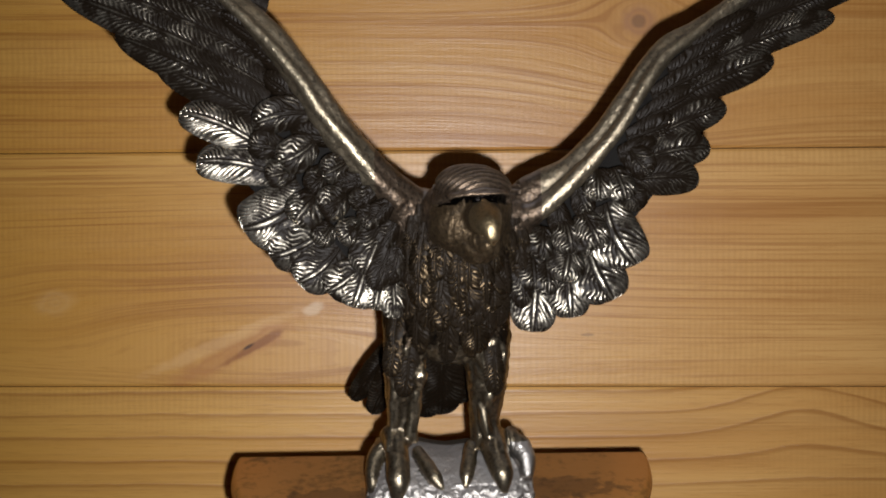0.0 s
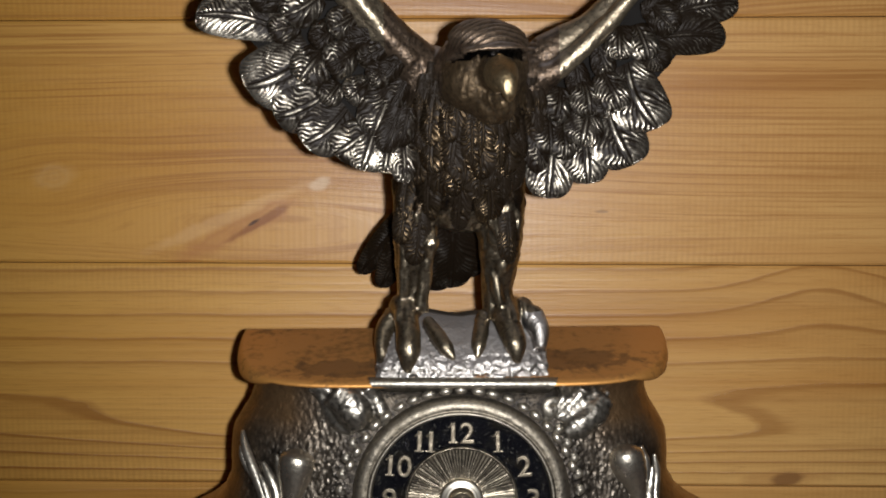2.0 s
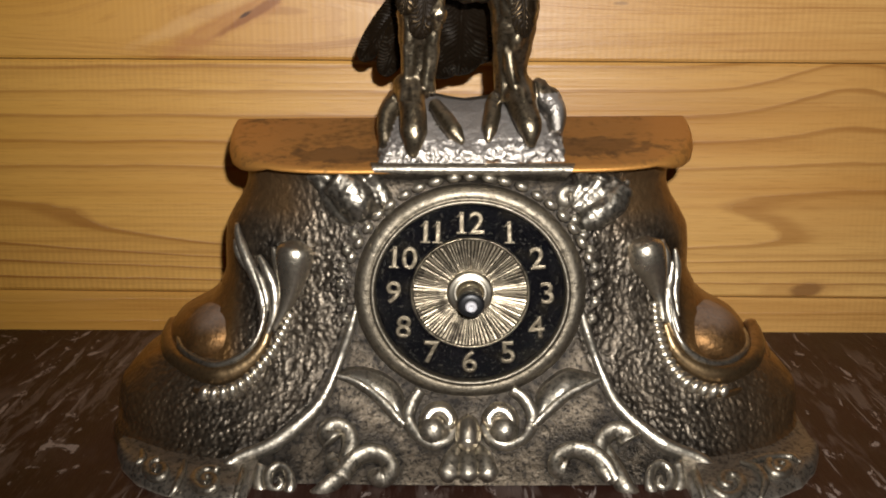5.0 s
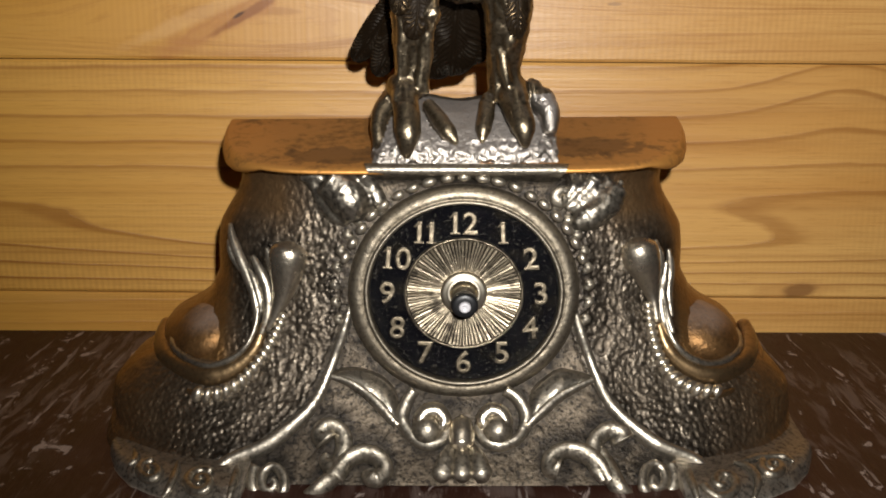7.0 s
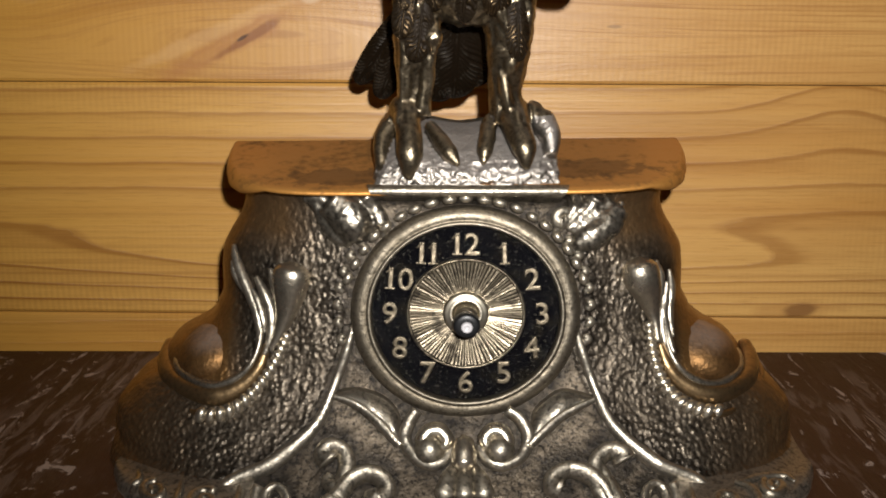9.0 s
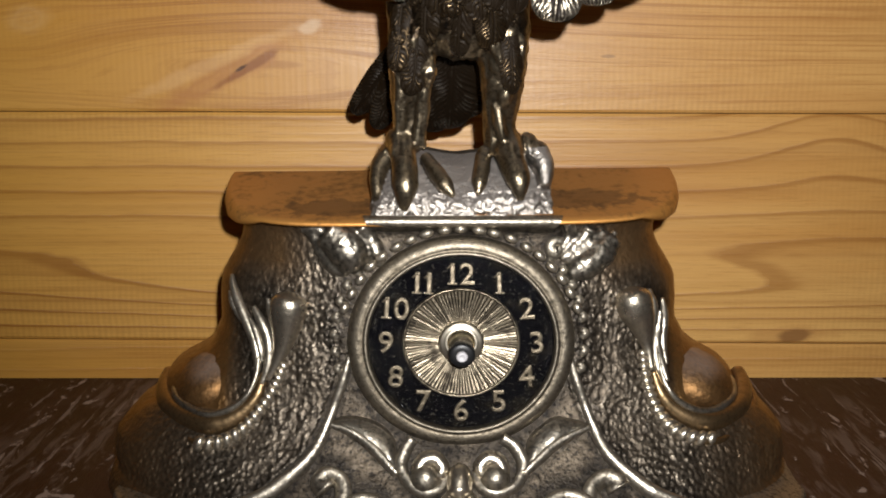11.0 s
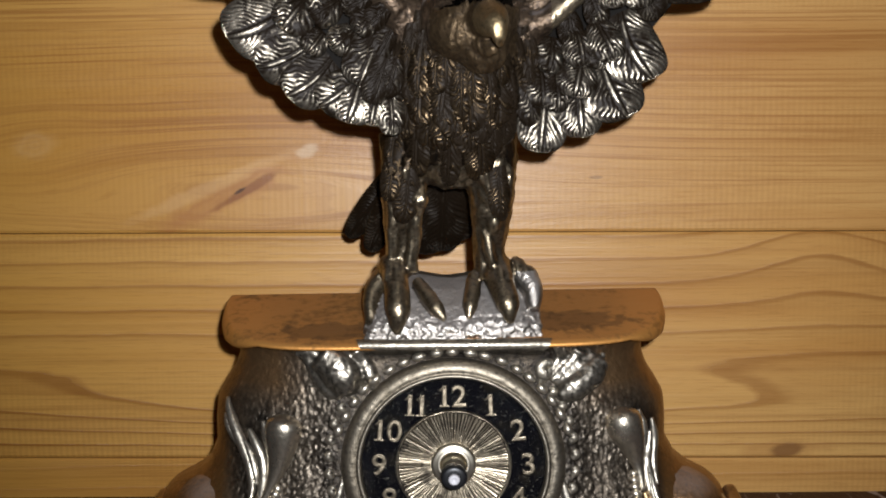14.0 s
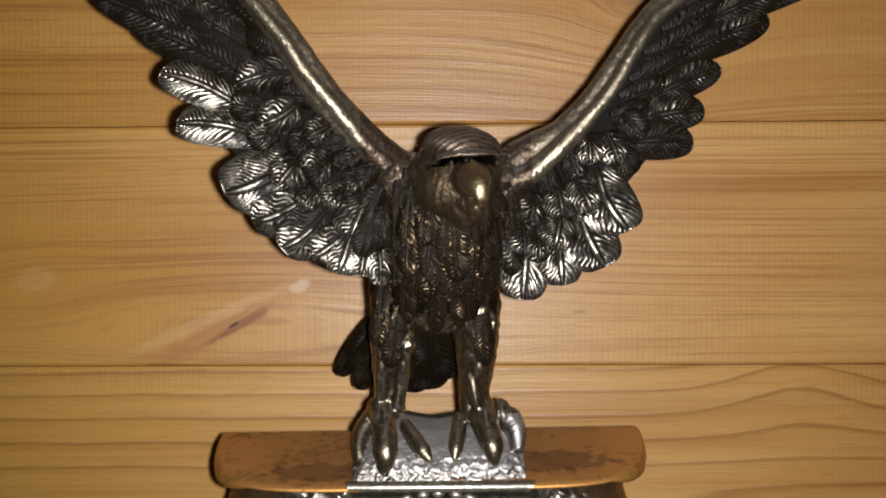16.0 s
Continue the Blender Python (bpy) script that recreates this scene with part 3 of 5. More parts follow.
def case():
    """The hollow cast case: a superellipse in plan, pebbled side panels, a plain middle panel."""
    s = Soup()
    nz, nu = 230, 520
    zs = np.linspace(0.0, 0.124, nz)
    ang = np.linspace(-math.pi / 2, math.pi / 2, nu)
    pts = np.zeros((nz, nu, 3))
    for i, z in enumerate(zs):
        w = float(smooth_interp(z, CASE_Z, CASE_W))
        c, k = np.cos(ang), np.sin(ang)
        pw = 2 / 3.0
        x = CASE_X + w * np.sign(k) * np.abs(k) ** pw
        # the casting is a little slimmer on one side above the scroll
        x = np.where(x > CASE_X, CASE_X + (x - CASE_X) * (1 - 0.016 * min(1.0, max(0.0, (z - 0.060) / 0.015))), x)
        # the bottom edge is a shallow arch between the feet
        arch = 0.0012 * np.clip(1 - (np.abs(x - CASE_X) / 0.085) ** 4, 0, 1)
        level = z + arch * max(0.0, 1 - z / 0.014)
        y = CASE_BACK + (smooth_interp(level, FACE_Z, FACE_Y) - CASE_BACK) * np.abs(c) ** pw
        for j in range(nu):
            ax = abs(x[j] - CASE_X)
            edge = ridge_x(z) if z < 0.066 else 0.046
            pebble = min(1.0, max(0.0, (ax - edge) / 0.004)) * min(1.0, max(0.0, (0.012 - y[j]) / 0.02))
            if z > 0.037:
                pebble *= min(1.0, max(0.0, (0.104 - ax) / 0.012 + max(0.0, 0.02 - abs(z - 0.03)) * 50))
            if z > 0.084:
                pebble *= min(1.0, max(0.0, (0.084 - ax) / 0.008))
            if z > 0.090:
                pebble *= min(1.0, max(0.0, (0.068 - ax) / 0.008 + (0.100 - z) / 0.010))
            d = 0.0
            if pebble > 0:
                q = Vector((x[j] * 470, y[j] * 360, z * 400))
                d = pebble * (0.00065 * (0.55 - noise.voronoi(q)[0][0]) + 0.00030 * noise.noise(q * 2.3) + 0.0009 * noise.noise(Vector((x[j] * 90, 0, z * 70))))
            elif z < 0.066:
                d = -0.0012 + 0.0003 * noise.noise(Vector((x[j] * 260, 1.0, z * 260)))
            y[j] -= d
            x[j] += d * np.sign(k[j]) * 0.5 * (abs(k[j]) > 0.8)
        pts[i] = np.stack([x, y, level], 1)
    s.grid(pts)
    s.m = []
    for k in range(len(s.f)):
        i, j = divmod(k, nu - 1)
        p = pts[i, j]
        s.m.append(2 if abs(p[0] - CASE_X) < (ridge_x(p[2]) if p[2] < 0.066 else 0.046) and p[2] < 0.118 else 0)
    x, y, z = pts[..., 0], pts[..., 1], pts[..., 2]
    side = np.abs(x - CASE_X)
    ramp = lambda v, lo, hi: np.clip((v - lo) / (hi - lo), 0, 1)
    flank = ramp(y, -0.012, 0.004)
    ledge = ramp(z, 0.0375, 0.0400) * ramp(side, 0.088, 0.098)
    lobe = ramp(0.037 - z, 0.0, 0.004) * ramp(side, 0.100, 0.138) * 0.8
    upper = ramp(z, 0.090, 0.104) * ramp(side, 0.056, 0.072) * 0.85
    finish = np.maximum(np.maximum(flank, ledge), np.maximum(lobe, upper)).reshape(-1)
    s.grid(np.stack([pts[:, 0], pts[:, -1]], 1), 1)
    s.grid(np.stack([pts[-1], np.repeat(pts[-1].mean(0)[None], nu, 0)], 1), 1)
    # patina and contact shade beside the raised work are one dark in the colour
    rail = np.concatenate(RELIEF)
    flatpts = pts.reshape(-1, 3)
    near_relief = np.zeros(len(flatpts))
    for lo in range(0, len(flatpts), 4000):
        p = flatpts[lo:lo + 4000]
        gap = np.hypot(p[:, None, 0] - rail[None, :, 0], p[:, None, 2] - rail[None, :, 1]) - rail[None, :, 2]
        near_relief[lo:lo + 4000] = np.exp(-(np.clip(gap.min(1), 0, 1) / 0.0030) ** 1.5) * (p[:, 1] < 0.0)
    s.worn[0] = 1 - near_relief
    me = s.mesh("case")
    full = np.ones(s.n)
    full[:len(finish)] = finish
    me.attributes.new("finish", "FLOAT", "POINT").data.foreach_set("value", full)
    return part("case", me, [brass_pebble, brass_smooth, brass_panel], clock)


def cornice():
    """The top slab: straight back, rounded ends, bullnosed edge, falling a little to the front."""
    s = Soup()
    cx, half, yb, yf = -0.0032, 0.1022, 0.0315, -0.0240
    ang = np.linspace(0, math.pi, 120)
    k = np.cos(ang)
    plan_x = np.sign(k) * np.abs(k) ** 0.32
    plan_y = np.abs(np.sin(ang)) ** 0.9
    prof = [(0.0, 1.0), (0.0010, 0.95), (0.0022, 0.78), (0.0028, 0.5), (0.0024, 0.24), (0.0008, 0.05), (-0.0016, 0.0)]
    rows = []
    for out, h in [(-0.02, 1.0)] + prof + [(-0.012, -0.12)]:
        x = cx + (half - 0.0028 + out) * plan_x
        y = yb + (yf - yb - out) * plan_y * (1 if out > -0.01 else 0.9)
        top = 0.1302 + 0.23 * y + 0.010 * x
        z = top - (1 - h) * (0.0030 + 0.0075 * np.clip((np.abs(plan_x) - 0.78) / 0.18, 0, 1))
        rows.append(np.stack([x, y, z], 1))
    rows = np.array(rows)
    mid = rows[0].copy()
    mid[:, 0] = cx + (mid[:, 0] - cx) * 0.2
    mid[:, 1] = yb + (mid[:, 1] - yb) * 0.5
    mid[:, 2] = 0.1302 + 0.23 * mid[:, 1] + 0.010 * mid[:, 0]
    rows = np.concatenate([mid[None], rows])
    s.grid(rows, 0)
    s.add(np.concatenate([rows[:, 0], rows[::-1, -1]]), [tuple(range(2 * len(rows)))], 0)
    return part("cornice", s, brass_slab, clock, "smooth orange-brown bronze top slab")


cornice()

# bevelled strip under the eagle's block, in the middle of the slab's front
s = Soup()
prof = [(-0.0235, 0.1256), (-0.0268, 0.1252), (-0.0279, 0.1243), (-0.0281, 0.1226), (-0.0262, 0.1214), (-0.0200, 0.1190), (-0.0150, 0.1150)]
pts = np.array([[(x * (1 - 0.09 * i / 6), a + 0.0006 * (abs(x) > 0.036), b) for i, (a, b) in enumerate(prof)] for x in np.linspace(-0.0402, 0.0425, 24)])
s.grid(pts)
part("strip", s, brass_relief, clock, "bright worn brass strip")

# ---- dial: it leans back with the face of the case ----
LEAN_BACK = radians(6.0)
dial_at = Matrix.Translation((0.0005, -0.0258, 0.0722)) @ Matrix.Rotation(-LEAN_BACK, 4, "X") @ Matrix.Rotation(radians(90), 4, "X") @ Matrix.Diagonal((0.985, 0.925, 1, 1))


def turned(profile, seg=96, mat=0, soup=None, ripple=None):
    """A turned part from (radius, height) pairs."""
    soup = soup or Soup()
    ang = np.linspace(0, 2 * np.pi, seg, endpoint=False)
    pts = np.array([[(r * math.cos(a), r * math.sin(a), h) for a in ang] for r, h in profile])
    if ripple is not None:
        pts[..., 2] += ripple(pts[..., 0], pts[..., 1])
    return soup.grid(pts, mat, wrap_v=True)


dial = part("dial", turned([(0.0, 0.0), (0.02, 0.0), (0.0345, 0.0), (0.0405, 0.0006), (0.0408, -0.004)]), enamel, clock, "black enamelled dial ring with raised brass numerals")
dial.matrix_basis = dial_at

bez = turned([(0.0394, 0.0004), (0.0396, 0.0032), (0.0401, 0.0043), (0.0408, 0.0045), (0.0414, 0.0040), (0.0418, 0.0036), (0.0424, 0.0038), (0.0438, 0.0040), (0.0456, 0.0036), (0.0470, 0.0028), (0.0480, 0.0016), (0.0484, 0.0002), (0.0485, -0.006)], 160,
             ripple=lambda x, y: 0.00006 * np.sin(x * 900 + 2 * np.sin(y * 500)) + 0.00004 * np.sin(y * 1300) + 0.00010 * np.sin(x * 210 + 1.3) * np.sin(y * 170))
bezel = part("bezel", bez, brass_dull, clock, "worn pale brass bezel")
bezel.matrix_basis = dial_at


def sunburst():
    """Inner disc with pressed rays: raised flat fillets between sharp grooves, dished towards the middle."""
    s = Soup()
    rnd = random.Random(4)
    count, steps = 96, 12
    seg = count * steps
    edge = np.cumsum([rnd.uniform(0.75, 1.25) for _ in range(count)])
    edge = np.r_[0, edge] / edge[-1] * 2 * math.pi
    start = [rnd.uniform(0.0, 0.22) if i % 2 else rnd.uniform(0.10, 0.42) for i in range(count)]
    tilt = [rnd.uniform(-0.11, 0.11) for _ in range(count)]
    cut = np.array([0, 0.02, 0.10, 0.20, 0.30, 0.40, 0.50, 0.60, 0.70, 0.80, 0.90, 0.98])
    rad = np.linspace(0.0080, 0.0236, 22)
    pts, worn = np.zeros((len(rad), seg, 3)), np.zeros((len(rad), seg))
    for a, r in enumerate(rad):
        q = (r - 0.0080) / 0.0156
        for i in range(count):
            depth = 0.00050 * min(1.0, max(0.0, (q - start[i]) * 6))
            for k, c in enumerate(cut):
                ang = edge[i] + (edge[i + 1] - edge[i]) * c
                groove = max(0.0, 1 - min(c, 1 - c) / 0.20)
                h = 0.0012 + 0.0010 * q ** 1.5 - depth * groove + tilt[i] * (c - 0.5) * r * 0.09
                pts[a, i * steps + k] = (r * math.cos(ang), r * math.sin(ang), h)
                worn[a, i * steps + k] = 1 - 1.0 * groove * depth / 0.0005
    s.grid(pts, wrap_v=True, worn=worn)
    rim = Soup()
    turned([(0.0236, 0.0018), (0.0240, 0.0029), (0.0246, 0.0030), (0.0250, 0.0022), (0.0251, -0.001)], 96, 0, rim)
    s.add(np.concatenate(rim.v), rim.f, 0, np.full(rim.n, 0.8))
    return s


disc = part("sunburst", sunburst(), pressed_brass, dial, "brass centre disc with pressed sun rays")
boss = part("collar", turned([(0.0, 0.0022), (0.0052, 0.0022), (0.0056, 0.0034), (0.0062, 0.0036), (0.0070, 0.0034), (0.0078, 0.0030), (0.0088, 0.0030), (0.0096, 0.0024), (0.0098, 0.0008)], 64), steel, dial)
level = Matrix.Rotation(LEAN_BACK, 4, "X")
for nm, prof, mat, lab in (
    ("spindle", [(0.0, 0.002), (0.0049, 0.002), (0.0050, 0.0072), (0.0046, 0.0080), (0.0040, 0.0082), (0.0040, 0.0140), (0.0, 0.0142)], steel, "pale steel spindle"),
    ("rubber_cap", [(0.0, 0.0135), (0.0044, 0.0135), (0.0052, 0.0142), (0.0055, 0.0154), (0.0055, 0.0184), (0.0052, 0.0194), (0.0046, 0.0199), (0.0030, 0.0200), (0.0, 0.0200)], rubber, "black rubber cap"),
    ("pin", [(0.0, 0.0196), (0.0023, 0.0196), (0.0024, 0.0214), (0.0021, 0.0224), (0.0012, 0.0228), (0.0010, 0.0222), (0.0, 0.0221)], white_plastic, "white centre pin"),
):
    ob = part(nm, turned(prof, 48), mat, dial, lab)
    ob.matrix_basis = level


def glyph(char):
    """One raised figure from the built-in font; a foot and a flag are added to the ones."""
    cu = bpy.data.curves.new("figure", "FONT")
    cu.body, cu.size, cu.align_x, cu.align_y = char, 0.0126, "CENTER", "CENTER"
    cu.extrude, cu.bevel_depth, cu.bevel_resolution, cu.offset = 0.0004, 0.00045, 2, -0.0001
    tmp = bpy.data.objects.new("figure", cu)
    scene.collection.objects.link(tmp)
    bpy.context.view_layer.update()
    me = bpy.data.meshes.new_from_object(tmp.evaluated_get(bpy.context.evaluated_depsgraph_get()))
    bpy.data.objects.remove(tmp)
    v = np.array([p.co[:] for p in me.vertices])
    v[:, 0] -= (v[:, 0].min() + v[:, 0].max()) / 2
    v[:, 1] -= (v[:, 1].min() + v[:, 1].max()) / 2
    faces = [tuple(p.vertices) for p in me.polygons]
    bpy.data.meshes.remove(me)
    return v, faces


def numeral(text, hour):
    """A raised numeral, upright on the dial."""
    s = Soup()
    wide = [0.0048 if c == "1" else 0.0070 for c in text]
    at = -sum(wide) / 2
    for c, w in zip(text, wide):
        v, f = glyph(c)
        mid = at + w / 2
        s.add(v + np.array([mid, 0, 0]), f)
        if c == "1":
            low = v[:, 1].min()
            tube(s, [(mid - 0.0019, low + 0.0005, 0.0003), (mid + 0.0019, low + 0.0005, 0.0003)], (0.0005, 0.0006, 0.0005), 8, face=(0, 0, 1))
            tube(s, [(mid - 0.0020, -low - 0.0024, 0.0003), (mid + 0.0002, -low - 0.0006, 0.0003)], (0.0003, 0.0008), 8, face=(0, 0, 1))
        at += w
    ob = part("numeral", s, brass_figure, dial, smooth=False)
    a = math.pi / 2 - hour * math.pi / 6
    ob.location = (0.0321 * math.cos(a), 0.0312 * math.sin(a), 0.0011)
    ob.scale = (1.06, 1.08, 1)
    ob.rotation_euler = (0, 0, 0.08 * math.cos(a))


for hour in range(1, 13):
    numeral(str(hour), hour)

# beading round the bezel
bead_rnd = random.Random(9)
bead_s = Soup()
blob(bead_s, (0, 0, 0), (0.0021, 0.0030, 0.0022), nu=9, nv=14)
bead_me = bead_s.mesh("bead")
bead_me.materials.append(brass_bright)
for i in range(19):
    a = radians(18 + 8.0 * i) + bead_rnd.uniform(-0.01, 0.01)
    ob = part("bead", bead_me, brass_bright, bezel)
    r = 0.0516 + bead_rnd.uniform(-0.0002, 0.0003)
    ob.matrix_basis = Matrix.Translation((r * math.cos(a), r * math.sin(a), 0.0022)) @ Matrix.Rotation(a, 4, "Z") @ Matrix.Diagonal((0.95, bead_rnd.uniform(0.95, 1.1), 1, 1))


# ---- relief on the case: each piece is laid on its front ----
STOUT = 1.75


# bezel and strip outlines: the recess beside them is darkened in the colour
RELIEF = [np.array([(0.0005 + 0.0495 * math.cos(a), 0.0722 + 0.0460 * math.sin(a), 0.0010) for a in np.linspace(0, 2 * math.pi, 60)]), np.array([(x, 0.1195, 0.0010) for x in np.linspace(-0.038, 0.040, 30)])]


def bar(points, radii, lift, n=40, seg=12, flat=0.62):
    s = Soup()
    RELIEF.append(np.c_[spline(points, 30), np.interp(np.linspace(0, 1, 30), np.linspace(0, 1, len(radii)), radii) * STOUT])
    tube(s, on_case(spline(points, n), lift * 1.8), [r * STOUT for r in radii], seg, flat, wobble=0.00005)
    return s


def mirrored(points, m, dx=0.0):
    return [(m * x + dx, z) for x, z in points]


def curl(cx, cz, r0, turns, start, way=1, n=50, grow=1.0):
    """A spiral from its heart outwards."""
    out = []
    for i in range(n):
        q = i / (n - 1)
        a = start + way * 2 * math.pi * turns * q
        r = r0 * (0.12 + 0.88 * q ** grow)
        out.append((cx + r * math.cos(a), cz + r * math.sin(a)))
    return out


def remeshed(soup, voxel, passes):
    """Melts overlapping forms into one skin."""
    ob = new("melt", soup.mesh("melt"))
    mod = ob.modifiers.new("skin", "REMESH")
    mod.mode, mod.voxel_size = "VOXEL", voxel
    soft = ob.modifiers.new("soft", "SMOOTH")
    soft.factor, soft.iterations = 0.5, passes
    bpy.context.view_layer.update()
    me = bpy.data.meshes.new_from_object(ob.evaluated_get(bpy.context.evaluated_depsgraph_get()))
    bpy.data.objects.remove(ob)
    return me


def blade(upper, lower, swell, lift, n=30, cols=9):
    """A bulging leaf between two edges laid on the case, closed behind."""
    s = Soup()
    a, b = spline(on_case(upper, lift), n), spline(on_case(lower, lift), n)
    q = np.linspace(0, 1, cols)
    out = np.sin(np.pi * np.clip(q * 0.80, 0, 1)) ** 0.8
    rise = np.sin(np.pi * np.linspace(0.03, 0.97, n)) ** 0.6
    top = a[:, None] * (1 - q)[None, :, None] + b[:, None] * q[None, :, None]
    top[..., 1] -= swell * out[None] * rise[:, None]
    top[..., 1] -= 0.0003 * np.sin(np.linspace(0, 19, n))[:, None] * np.sin(q * np.pi)[None]
    s.grid(top)
    back = top.copy()
    back[..., 1] = np.maximum(a[:, 1].max(), b[:, 1].max()) + 0.006
    s.grid(np.stack([top[:, -1], back[:, -1]], 1))
    s.grid(np.stack([top[:, 0], back[:, 0]], 1))
    return s


def beads(line, k0, k1):
    """A string of oval beads, growing along the line."""
    line = spline(on_case(line, 0.0012), 240)
    seg = np.r_[0, np.cumsum(np.linalg.norm(np.diff(line, axis=0), axis=1))]
    at, tan = 0.0, np.gradient(line, axis=0)
    while at < seg[-1]:
        k = k0 + (k1 - k0) * at / seg[-1]
        q = [np.interp(at, seg, line[:, c]) for c in range(3)]
        way = Vector([np.interp(at, seg, tan[:, c]) for c in range(3)])
        ob = part("bead", bead_me, brass_bright, clock)
        spin = math.atan2(way.x, way.z)
        ob.matrix_basis = Matrix.Translation(q) @ Matrix.Rotation(spin, 4, "Y") @ Matrix.Rotation(radians(22), 4, "Y") @ Matrix.Diagonal((1.15 * k, 0.65 * k, 0.72 * k, 1))
        at += 0.0029 * k


# pieces beside the dial, for one side and the other
TEARDROP = ([(-0.0716, 0.0918), (-0.0721, 0.0890), (-0.0727, 0.0842), (-0.0738, 0.0766), (-0.0756, 0.0682), (-0.0788, 0.0599), (-0.0822, 0.0542)],
            [(0.0731, 0.0934), (0.0737, 0.0901), (0.0751, 0.0845), (0.0776, 0.0783), (0.0799, 0.0713), (0.0815, 0.0649), (0.0828, 0.0570)])
FOLDS = ([([(-0.0821, 0.0882), (-0.0802, 0.0827), (-0.0783, 0.0757), (-0.0776, 0.0692)], 0.0020), ([(-0.0886, 0.0841), (-0.0858, 0.0792), (-0.0824, 0.0720), (-0.0814, 0.0653), (-0.0823, 0.0582), (-0.0846, 0.0523)], 0.0022),
          ([(-0.0906, 0.0786), (-0.0876, 0.0727), (-0.0854, 0.0660), (-0.0849, 0.0611)], 0.0018), ([(-0.0996, 0.0953), (-0.0979, 0.0893), (-0.0922, 0.0773), (-0.0883, 0.0689), (-0.0867, 0.0609), (-0.0876, 0.0530)], 0.0022), ([(-0.1006, 0.0886), (-0.0983, 0.0824), (-0.0923, 0.0744)], 0.0014)],
         [([(0.0814, 0.0912), (0.0835, 0.0847), (0.0835, 0.0775), (0.0820, 0.0729), (0.0842, 0.0656)], 0.0020), ([(0.0873, 0.0812), (0.0864, 0.0740), (0.0853, 0.0677), (0.0872, 0.0595), (0.0896, 0.0521)], 0.0022),
          ([(0.0853, 0.0723), (0.0847, 0.0656), (0.0855, 0.0588), (0.0880, 0.0512)], 0.0018), ([(0.0882, 0.0863), (0.0895, 0.0776), (0.0886, 0.0671), (0.0898, 0.0582)], 0.0018)])
BEADS = ([(-0.0749, 0.0602), (-0.0773, 0.0548), (-0.0806, 0.0483), (-0.0849, 0.0420), (-0.0905, 0.0356), (-0.0970, 0.0308), (-0.1047, 0.0281), (-0.1117, 0.0277)],
         [(0.0791, 0.0640), (0.0795, 0.0584), (0.0809, 0.0507), (0.0833, 0.0438), (0.0876, 0.0370), (0.0931, 0.0324), (0.1014, 0.0296), (0.1100, 0.0284)])
LEAF_TOP = ([(-0.0548, 0.0381), (-0.0489, 0.0399), (-0.0409, 0.0396), (-0.0328, 0.0365), (-0.0274, 0.0311), (-0.0258, 0.0239)],
            [(0.0548, 0.0371), (0.0484, 0.0385), (0.0408, 0.0397), (0.0347, 0.0368), (0.0290, 0.0318), (0.0269, 0.0248)])
LEAF_LOW = ([(-0.0548, 0.0381), (-0.0469, 0.0359), (-0.0393, 0.0316), (-0.0331, 0.0268), (-0.0293, 0.0233), (-0.0264, 0.0209)],
            [(0.0548, 0.0369), (0.0478, 0.0343), (0.0404, 0.0309), (0.0339, 0.0265), (0.0296, 0.0233), (0.0267, 0.0210)])
RING = ([(-0.0197, 0.0326), (-0.0231, 0.0278), (-0.0246, 0.0224), (-0.0213, 0.0174), (-0.0171, 0.0148), (-0.0125, 0.0141), (-0.0079, 0.0159), (-0.0061, 0.0195), (-0.0070, 0.0221)],
        [(0.0177, 0.0327), (0.0233, 0.0291), (0.0263, 0.0233), (0.0241, 0.0177), (0.0191, 0.0147), (0.0141, 0.0140), (0.0091, 0.0156), (0.0066, 0.0191), (0.0073, 0.0219)])
HOOK = ([(-0.0162, 0.0191), (-0.0170, 0.0228), (-0.0145, 0.0257), (-0.0103, 0.0259), (-0.0075, 0.0232), (-0.0082, 0.0210), (-0.0109, 0.0204)],
        [(0.0163, 0.0191), (0.0173, 0.0225), (0.0153, 0.0254), (0.0116, 0.0260), (0.0085, 0.0237), (0.0089, 0.0214), (0.0119, 0.0206)])
BALL = ((-0.0146, 0.0187), (0.0144, 0.0188))
VINE_A = ([(-0.0553, 0.0153), (-0.0571, 0.0176), (-0.0547, 0.0200), (-0.0502, 0.0188), (-0.0479, 0.0145), (-0.0490, 0.0096), (-0.0518, 0.0050), (-0.0543, 0.0027)],
          [(0.0654, 0.0153), (0.0637, 0.0177), (0.0591, 0.0186), (0.0544, 0.0156), (0.0529, 0.0113), (0.0538, 0.0070), (0.0561, 0.0034)])
VINE_B = ([(-0.0508, 0.0047), (-0.0466, 0.0093), (-0.0408, 0.0117), (-0.0348, 0.0108), (-0.0315, 0.0075), (-0.0331, 0.0043), (-0.0368, 0.0047), (-0.0378, 0.0068)],
          [(0.0385, 0.0069), (0.0363, 0.0076), (0.0368, 0.0107), (0.0424, 0.0129), (0.0493, 0.0116), (0.0545, 0.0083), (0.0589, 0.0033)])
ROLL = ([(-0.0666, 0.1180), (-0.0593, 0.1184), (-0.0520, 0.1128), (-0.0464, 0.1065), (-0.0432, 0.1005)],
        [(0.0662, 0.1167), (0.0619, 0.1108), (0.0556, 0.1055), (0.0494, 0.1011), (0.0451, 0.0985)])
